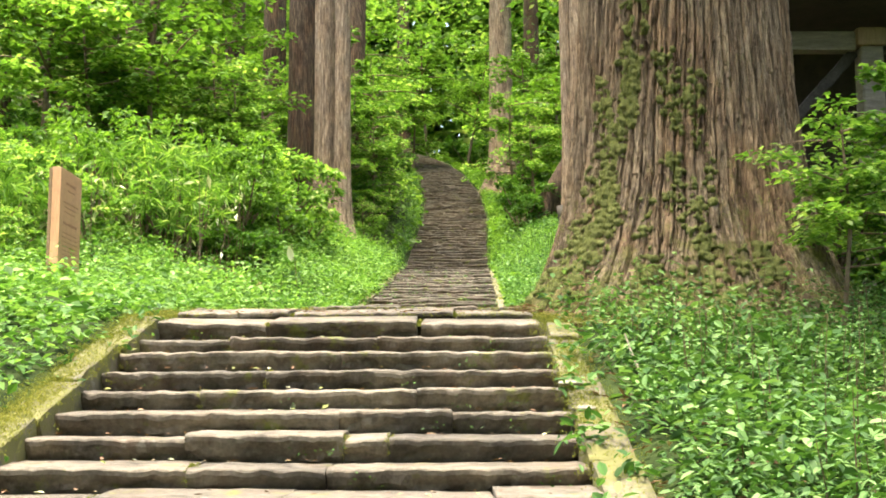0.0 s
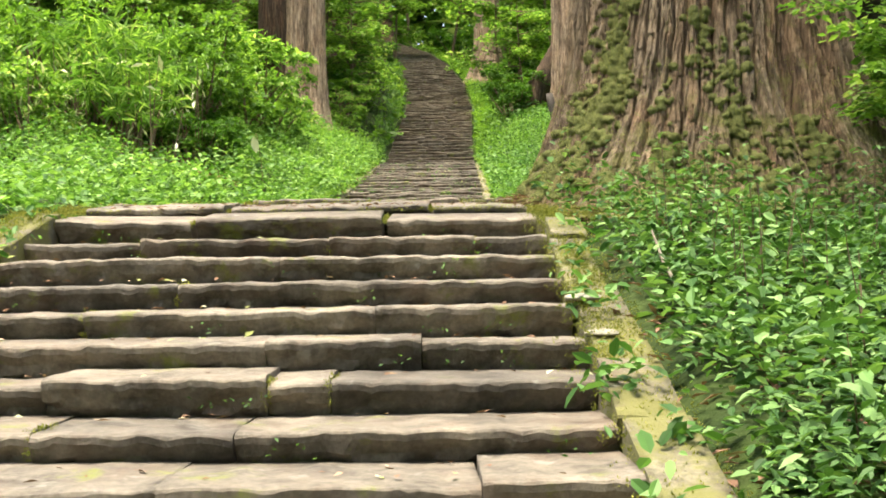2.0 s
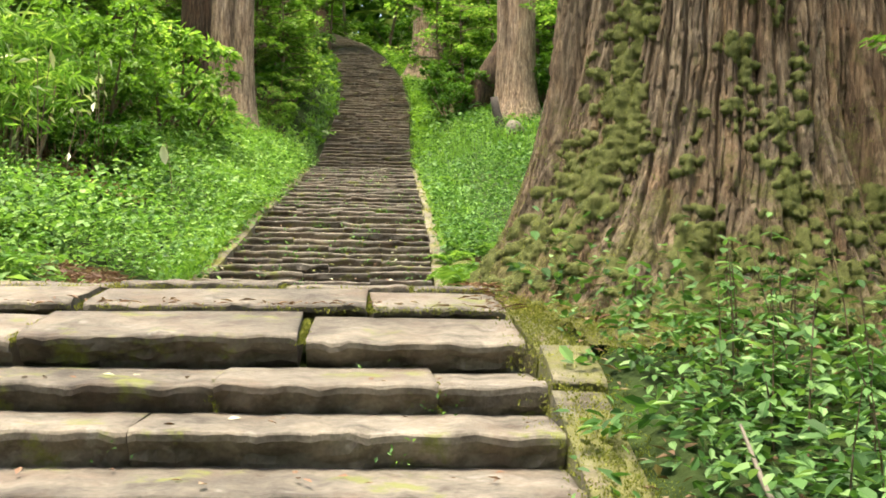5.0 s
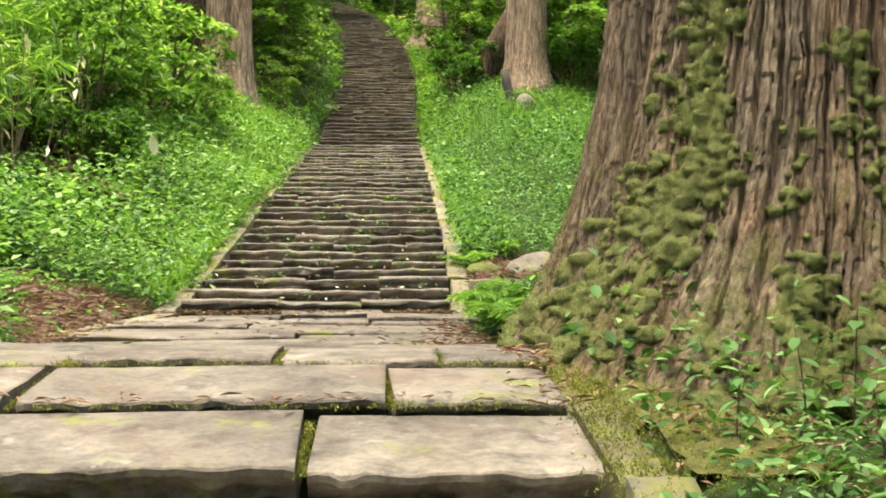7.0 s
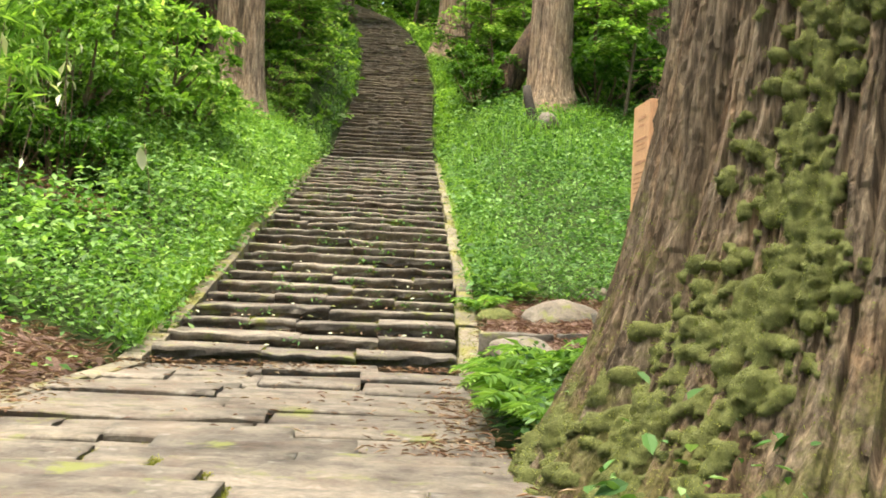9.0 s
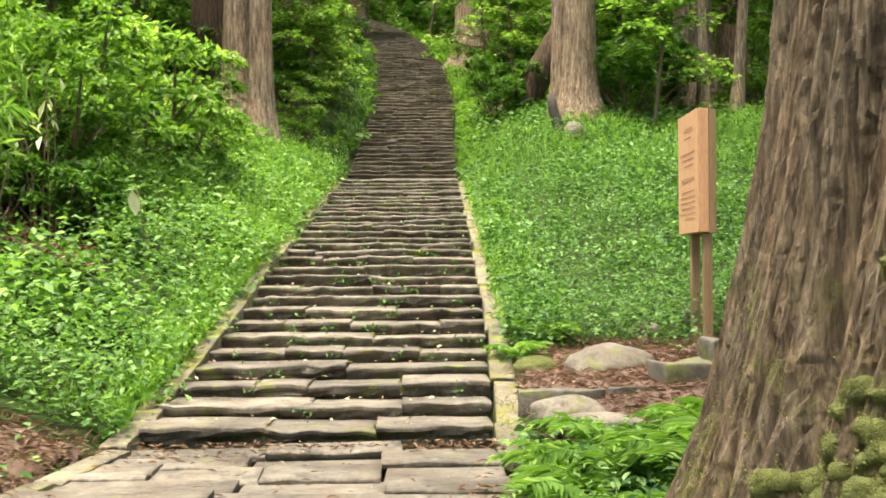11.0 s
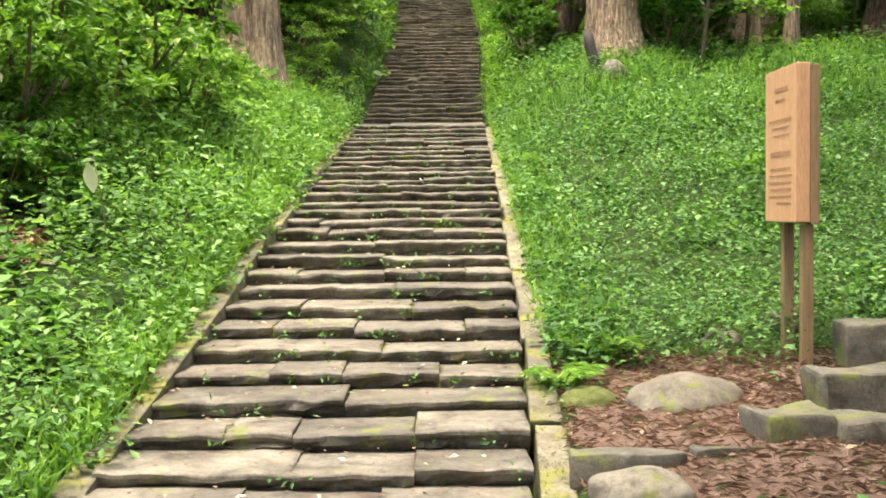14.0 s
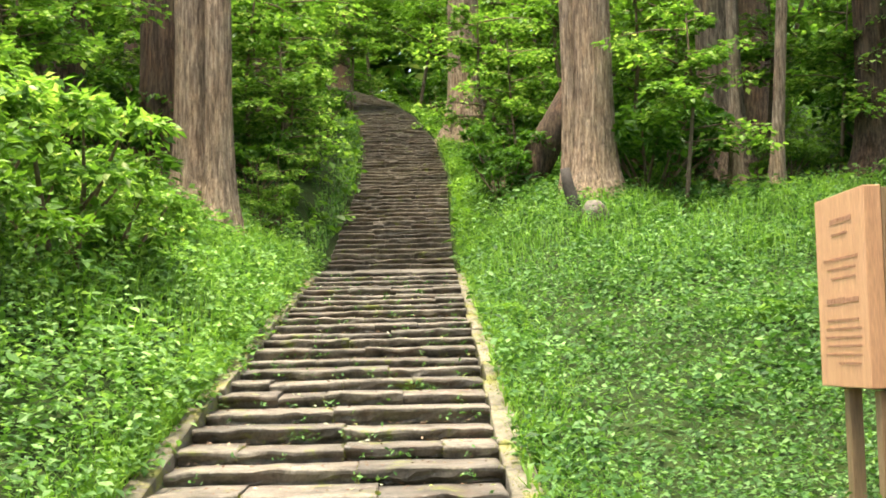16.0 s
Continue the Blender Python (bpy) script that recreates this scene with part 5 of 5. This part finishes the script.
def litter_bed(x0, x1, y0, y1, label, mat=LITTER, name="litter_bed", category="leaf litter"):
    """A thin matted sheet of litter with a ragged outline."""
    lx, ly = np.arange(x0, x1, 0.06), np.arange(y0, y1, 0.06)
    X, Y = np.meshgrid(lx, ly)
    Z = ground_z(X, Y) + 0.008 + 0.012 * wob(X, Y, 19, 3) + 0.006 * wob(X, Y, 47, 5)
    inside = np.minimum(np.minimum(X - x0, x1 - X), np.minimum(Y - y0, y1 - Y)) + 0.12 * wob(X, Y, 6, 1) > 0.15
    i, j = np.meshgrid(np.arange(len(ly) - 1), np.arange(len(lx) - 1), indexing="ij")
    q = (i * len(lx) + j)[inside[:-1, :-1]]
    return tagged(part(name, quads_mesh(name, np.stack([X, Y, Z], -1).reshape(-1, 3), np.stack([q, q + 1, q + len(lx) + 1, q + len(lx)], -1).reshape(-1, 4), True), mat), label, category, kind="stuff")


litter_bed(0.7, 1.45, 8.3, 11.9, "yellow-green moss spreading between kerb and roots", MOSS_CARPET, "moss_carpet", "moss")
litter_bed(0.85, 4.2, 12.5, 18.5, "matted brown needles covering the terrace")
litter_bed(-3.6, -1.6, 12.1, 15.2, "matted brown needles at the landing's edge")
litter("leaf_litter", 26000, (0.92, 4.0, 12.6, 18.4), 0.075, "red-brown dead leaves and needles on the terrace", 1, 0.06, NEEDLE)
litter("leaf_litter", 1500, (0.95, 4.0, 14.6, 18.2), 0.05, "dry curled leaves scattered on the terrace", 6, 0.5)
litter("leaf_litter", 5000, (0.82, 4.5, 2.5, 11.0), 0.06, "dead leaves among the weeds", 2)
litter_bed(-4.5, -2.6, 18.8, 20.2, "matted dead leaves in the hollow under the bushes")
litter("leaf_litter", 1500, (-4.4, -2.7, 18.8, 20.1), 0.1, "brown dead leaves in the hollow under the bushes", 4, 0.4)
litter("leaf_litter", 7000, (-3.6, -1.55, 12.0, 15.3), 0.09, "red-brown dead needles at the landing's edge", 3, 0.13, NEEDLE)

# bits of leaf and tiny sprigs on the steps
r = np.random.default_rng(77)
pos, spr = [], []
for y, z, back in nose:
    if not 3 < y < 33:
        continue
    m = int(44 if y > 15 else 22)
    xs = r.uniform(x_left(y) + 0.05, x_right(y) - 0.05, m)
    pos += [(a, y + back * r.uniform(0.15, 0.98), z + 0.008) for a in xs]
    for a in r.uniform(x_left(y) + 0.02, x_right(y) - 0.02, 7 if y > 17 else 3):
        for j in range(int(r.integers(3, 9))):
            spr.append((a + r.normal(0, 0.03), y + back - 0.05 + r.normal(0, 0.012), z + 0.02 + abs(r.normal(0, 0.03))))
v, f = leaves(np.array(pos), r.uniform(0.02, 0.05, len(pos)), 0.2, 0.5, 0, r=r)
tagged(part("fallen_leaves", quads_mesh("fallen_leaves", v, f), DRY), "small fallen leaves scattered on the steps", "leaves", kind="stuff")
v, f = leaves(np.array(spr), np.where(np.array(spr)[:, 1] < 10, 0.4, 0.9) * r.uniform(0.03, 0.06, len(spr)), 0.5, 0.5, -0.3, r=r)
tagged(part("sprigs", quads_mesh("sprigs", v, f), WEED), "tiny weeds sprouting at the back of the steps", "weeds", kind="stuff")

# moss in the joints of the landing and on the kerb
jp = []
for xj, yj, dj, zj, wj in joints:
    if yj < 11:
        for t in r.uniform(0, 1, 130):
            jp.append((xj + r.normal(0, 0.013), yj + 0.02 + t * dj, zj - 0.022 + t * dj * (0.12 if yj < 9.5 else 0.02)))
    for t in r.uniform(0, 1, 80 if 9 < yj < 11 else (0 if yj < 9 else 12)):
        jp.append((xj + t * wj, yj - 0.014 + r.normal(0, 0.01), zj - (0.02 if 9 < yj < 11 else 0.045)))
for t in r.uniform(0, 1, 5200):
    yk = 3.0 + t * 7.2
    jp.append((float(x_right(yk)) + 0.09 + r.normal(0, 0.07), yk, float(zp(yk)) - 0.02 + r.normal(0, 0.012)))
for t in r.uniform(0, 1, 2600):
    yk = 9.0 + t * 24
    if yk > 15.3:
        jp.append((float(x_right(yk)) + 0.1 + r.normal(0, 0.06), yk, float(zp(yk)) + 0.0 + r.normal(0, 0.012)))
        jp.append((float(x_left(yk)) - 0.08 + r.normal(0, 0.06), yk, float(zp(yk)) + 0.02 + r.normal(0, 0.012)))
for t in r.uniform(0, 1, 7500):
    yk = 3.0 + t * 6.4
    jp.append((float(x_left(yk)) - 0.12 + r.normal(0, 0.075), yk, float(zp(yk)) + 0.022 + r.normal(0, 0.014)))
for t in range(5200):
    xk, yk = r.uniform(0.68, 1.6), r.uniform(8.3, 11.6)
    if wob(xk, yk, 4.0, 6) > -0.25:
        jp.append((xk, yk, float(ground_z(xk, yk)) + 0.004))
for xj, yj, zj, dj, hj in step_joints:
    if not 3 < yj < 24 or r.uniform() < 0.35:
        continue
    for t in r.uniform(0, 1, 7):
        jp.append((xj + r.normal(0, 0.007), yj + 0.012 + r.normal(0, 0.005), zj - 0.02 - t * hj * 0.8))
    for t in r.uniform(0, r.uniform(0.1, 0.9), 22):
        jp.append((xj + r.normal(0, 0.008), yj + 0.03 + t * dj, zj - 0.012))
jp = np.array(jp)
up = np.tile(np.array([0.0, 0.0, 1.0]), (len(jp), 1))
tagged(part("moss", moss_tufts("moss", jp, up, r.uniform(0.008, 0.018, len(jp)), r, 8), MOSS_BRIGHT), "yellow-green moss in the joints and along the kerbs", "moss", kind="stuff")


# ---- ferns ----
def fern(x, y, scale, seed, label="bright green fern with arching fronds"):
    r = np.random.default_rng(seed)
    t = thing("fern", label, "fern", on_ground(x, y, -0.01), "ferns")
    for i in range(9):
        az = i * 0.7 + r.normal(0, 0.25)
        ln = scale * r.uniform(0.7, 1.2)
        n = 24
        s_ = np.linspace(0.1, 1, n)
        out = ln * s_ * 0.85
        zz = ln * (1.1 * s_ - r.uniform(0.75, 0.95) * s_ ** 2) + 0.02
        c = np.stack([np.cos(az) * out, np.sin(az) * out, zz], 1)
        w = ln * 0.3 * np.sin(np.pi * np.clip(s_ * 0.85 + 0.13, 0, 1)) * r.uniform(0.85, 1.1, n) + 0.008
        v1, f1 = leaves(np.repeat(c, 2, 0), np.repeat(w, 2), 0.14, 0.2, 0.2, np.tile([az + 1.15, az - 1.15], n), r)
        rib, rq = tube(np.concatenate([[[0, 0, 0.0]], c]), np.linspace(0.004, 0.0015, n + 1), 3)
        rf = np.concatenate([rq[:, [0, 1, 2]], rq[:, [0, 2, 3]]])
        v1, f1 = join([(v1, f1), (rib, rf)])
        part("frond", quads_mesh("frond", v1, f1), FERN, t)
    return t


for k, (x, y, sc) in enumerate([(1.0, 12.7, 0.55), (1.2, 13.3, 0.68), (1.5, 13.0, 0.66), (1.7, 13.8, 0.6), (1.25, 14.2, 0.52), (1.0, 13.8, 0.46), (2.0, 13.2, 0.6), (1.0, 11.9, 0.42), (0.9, 12.4, 0.5), (0.95, 13.4, 0.5), (1.15, 12.2, 0.45),
                                (1.0, 17.6, 0.35), (1.3, 18.2, 0.4), (-2.6, 13.9, 0.35), (3.8, 24.0, 0.5), (1.6, 26.0, 0.45),
                                (-3.2, 16.0, 0.45), (-4.4, 14.9, 0.5), (-3.0, 10.5, 0.35), (-3.9, 9.6, 0.4), (5.2, 29.0, 0.55)]):
    fern(x, y, sc, 200 + k)

# one big withered leaf on a thin stalk in the weeds
stalk = thing("withered_leaf", "pale withered leaf hanging from a thin stalk", "leaf", on_ground(-2.42, 19.64, 0.0))
top = 3.62 - stalk.location.z
v, f = tube([(0.1, 0.05, -0.05), (0.06, 0.02, top * 0.6), (0.0, 0.0, top + 0.05), (-0.03, -0.02, top)], [0.006, 0.005, 0.004, 0.003], 6)
part("stalk", quads_mesh("stalk", v, f, True), TWIG, stalk)
xs = np.linspace(0, 1, 9)
wid = 0.055 * np.sin(np.pi * np.clip(xs * 0.92 + 0.04, 0, 1))
blade = np.stack([np.stack([-0.03 + sgn * wid + 0.03 * xs, -0.02 - 0.02 * np.abs(sgn) + 0.03 * xs ** 2, top - 0.23 * xs], 1) for sgn in (-1, 0, 1)], 1)
i, j = np.meshgrid(np.arange(8), np.arange(2), indexing="ij")
q0 = i * 3 + j
part("blade", quads_mesh("blade", blade.reshape(-1, 3), np.stack([q0, q0 + 1, q0 + 4, q0 + 3], -1).reshape(-1, 4), True), PALE, stalk)

# brown needles swept together on the landing, and pale bits on the steps
r = np.random.default_rng(88)
nd = []
for cx, cy, sx, sy, n in [(-0.6, 15.25, 0.7, 0.08, 260), (0.35, 15.2, 0.3, 0.1, 180), (0.45, 11.6, 0.16, 0.25, 220), (0.55, 12.8, 0.1, 0.6, 260), (-1.75, 12.6, 0.12, 0.9, 420), (-1.2, 14.9, 0.35, 0.2, 160), (0.0, 13.4, 0.7, 0.8, 160), (0.6, 9.6, 0.06, 0.3, 120), (-0.4, 9.05, 0.8, 0.03, 90)]:
    px, py = r.normal(cx, sx, n), r.normal(cy, sy, n)
    nd.append(np.stack([px, py, np.interp(py, [8.5, 9.05, 9.6, 10.1, 11.2, 15.4], [1.63, 1.72, 1.81, 1.82, 1.735, 1.775])], 1))
nd = np.concatenate(nd)
v, f = leaves(nd, r.uniform(0.025, 0.08, len(nd)), 0.15, 0.2, 0.0, r=r)
tagged(part("dead_needles", quads_mesh("dead_needles", v, f), DRY), "red-brown dead needles swept together on the landing", "leaf litter", kind="stuff")
bits = []
for y, z, back in nose:
    if 3 < y < 33:
        for a in r.uniform(x_left(y) + 0.05, x_right(y) - 0.05, 6 if y > 15 else 3):
            bits.append((a, y + back * r.uniform(0.1, 0.9), z + 0.012))
v, f = leaves(np.array(bits), r.uniform(0.02, 0.06, len(bits)), 0.3, 0.6, 0, r=r)
tagged(part("pale_bits", quads_mesh("pale_bits", v, f), PALE), "pale bits of bleached leaf on the steps", "leaves", kind="stuff")

# dry canes and withered hanging leaves in the bamboo grass
r = np.random.default_rng(99)
canes, hung = [], []
for i in range(70):
    cx, cy = r.uniform(-6.2, -3.2), r.uniform(17.2, 21.2)
    cz, ch = float(ground_z(cx, cy)), r.uniform(0.7, 1.7)
    lean = r.normal(0, 0.12, 2)
    canes.append(tube([(cx, cy, cz - 0.05), (cx + lean[0] * 0.4, cy + lean[1] * 0.4, cz + ch * 0.55), (cx + lean[0], cy + lean[1], cz + ch)], [0.008, 0.007, 0.003], 5))
    for j in range(int(r.integers(1, 4))):
        hung.append((cx + lean[0] * 0.7 + r.normal(0, 0.05), cy + lean[1] * 0.7 - 0.05, cz + ch * r.uniform(0.4, 1.0)))
v, f = join(canes)
tagged(part("bamboo_canes", quads_mesh("bamboo_canes", v, f, True), TWIG), "thin dry canes standing in the bamboo grass", "canes", kind="stuff")
hung = np.array(hung)
v, f = leaves(hung, r.uniform(0.12, 0.26, len(hung)), 0.35, 0.28, 0.75, r=r)
tagged(part("withered_leaves", quads_mesh("withered_leaves", v, f), PALE), "pale withered leaves hanging in the bamboo grass", "leaves", kind="stuff")

# weeds rooted along the kerbs of the lower steps
kp = []
for side, n in ((1, 26), (-1, 16)):
    for i in range(n):
        y = r.uniform(3.6, 8.5) if side > 0 else r.uniform(3.0, 10.5)
        x = float(x_right(y)) + r.uniform(-0.04, 0.2) if side > 0 else float(x_left(y)) - r.uniform(-0.03, 0.22)
        for j in range(int(r.integers(6, 18))):
            kp.append((x + r.normal(0, 0.06), y + r.normal(0, 0.06), float(zp(y)) + abs(r.normal(0.03, 0.06))))
kp = np.array(kp)
v, f = leaves(kp, r.uniform(0.03, 0.085, len(kp)), 0.45, 0.55, 0.0, r=r, oval=True)
tagged(part("kerb_weeds", quads_mesh("kerb_weeds", v, f), WEED), "small weeds growing over the kerbs of the lower steps", "weeds", kind="stuff")

# leafy stems in front of the great cedar's roots
for i, (x, y, h) in enumerate([(1.35, 8.9, 0.34), (1.55, 9.05, 0.42), (1.2, 9.2, 0.26), (1.75, 8.8, 0.38), (1.95, 9.1, 0.3), (1.45, 8.55, 0.3), (2.2, 8.9, 0.36), (1.08, 8.75, 0.22)]):
    t = thing("leafy_stem", "slender leafy stem growing on the mossy roots", "weed", on_ground(x, y, -0.01), "leafy stems at the roots")
    sway = r.normal(0, 0.04, 2)
    v, f = tube([(0, 0, 0), (sway[0] * 0.5, sway[1] * 0.5, h * 0.6), (sway[0], sway[1], h)], [0.004, 0.003, 0.002], 5)
    part("stem", quads_mesh("stem", v, f, True), TWIG, t)
    for j in range(9):
        u = 0.25 + 0.75 * j / 8
        v, f = leaves(np.array([[sway[0] * u, sway[1] * u, h * u]]), r.uniform(0.06, 0.1), 0.2, 0.6, 0.25, np.array([j * 2.4]), r, True)
        part("leaf", quads_mesh("leaf", v, f), WEED_DARK, t)

# nettles standing among the weeds: upright stems with opposite leaves
stalks, lp, ls, la = [], [], [], []
for i in range(420):
    x, y = r.uniform(1.0, 4.6), r.uniform(3.6, 9.6)
    if x < 1.15 + 0.12 * abs(r.normal()) or (y > 8.6 and x < 2.4):
        continue
    h, sway, turn = r.uniform(0.25, 0.55), r.normal(0, 0.04, 2), r.uniform(0, 3.14)
    z = float(cover_z(x, y))
    stalks.append(tube([(x, y, z), (x + sway[0] * 0.4, y + sway[1] * 0.4, z + h * 0.55), (x + sway[0], y + sway[1], z + h)], [0.0035, 0.003, 0.0015], 4))
    for k in range(6):
        u = 0.3 + 0.7 * k / 5
        for side in (0, 3.14159):
            lp.append((x + sway[0] * u, y + sway[1] * u, z + h * u))
            ls.append((0.085 - 0.045 * u) * r.uniform(0.8, 1.25))
            la.append(turn + side + k * 1.57 + r.normal(0, 0.2))
v, f = join(stalks)
tagged(part("nettle_stems", quads_mesh("nettle_stems", v, f, True), TWIG), "thin upright stems of nettles among the weeds", "weeds", kind="stuff")
v, f = leaves(np.array(lp), np.array(ls), 0.18, 0.6, 0.25, np.array(la), r, True)
tagged(part("nettle_leaves", quads_mesh("nettle_leaves", v, f), WEED_DARK), "pairs of green nettle leaves above the weeds", "weeds", kind="stuff")

# a whitened stone on the kerb, a pale fallen leaf and a bare twig
boulder(0.70, 6.9, 1.135, (0.15, 0.3, 0.04), "lichen-whitened flat stone on the mossy kerb", 11, PALESTONE, "stones on the kerb")
boulder(0.72, 6.45, 1.0, (0.13, 0.22, 0.035), "lichen-whitened flat stone on the mossy kerb", 12, PALESTONE, "stones on the kerb")
twig = thing("fallen_twig", "pale bare twig stuck in the weeds", "twig", on_ground(1.05, 7.0, 0.0))
v, f = tube([(0.03, -0.12, 0.0), (0.0, 0.0, 0.1), (-0.03, 0.1, 0.24)], [0.009, 0.008, 0.004], 6)
part("shaft", quads_mesh("shaft", v, f, True), BEAM, twig)


def rosette(x, y, scale, seed, label):
    """A tuft of broad strap leaves arching outwards from the ground."""
    r = np.random.default_rng(seed)
    t = thing("rosette_plant", label, "plant", on_ground(x, y, 0.0), "rosettes at the roots")
    u = np.linspace(0, 1, 7)
    i, j = np.meshgrid(np.arange(6), np.arange(2), indexing="ij")
    q0 = i * 3 + j
    quads = np.stack([q0, q0 + 1, q0 + 4, q0 + 3], -1).reshape(-1, 4)
    for m in range(11):
        az, ln, rise = m * 2.4 + r.normal(0, 0.2), scale * r.uniform(0.7, 1.2), r.uniform(0.5, 1.2)
        out, up = ln * u, ln * (rise * u - 0.75 * u ** 2)
        wid = ln * 0.11 * np.sin(np.pi * np.clip(u * 0.9 + 0.08, 0, 1))
        row = [np.stack([np.cos(az) * out - sg * np.sin(az) * wid, np.sin(az) * out + sg * np.cos(az) * wid, up + 0.25 * wid * abs(sg)], 1) for sg in (-1, 0, 1)]
        part("leaf", quads_mesh("leaf", np.stack(row, 1).reshape(-1, 3), quads, True), WEED_DARK, t)
    return t


for k, (x, y, sc) in enumerate([(1.0, 11.35, 0.2), (0.84, 10.25, 0.12), (1.68, 9.45, 0.26), (1.95, 9.3, 0.22), (1.5, 9.25, 0.18), (0.95, 11.9, 0.16)]):
    rosette(x, y, sc, 300 + k, "tuft of strap-shaped green leaves at the mossy roots")
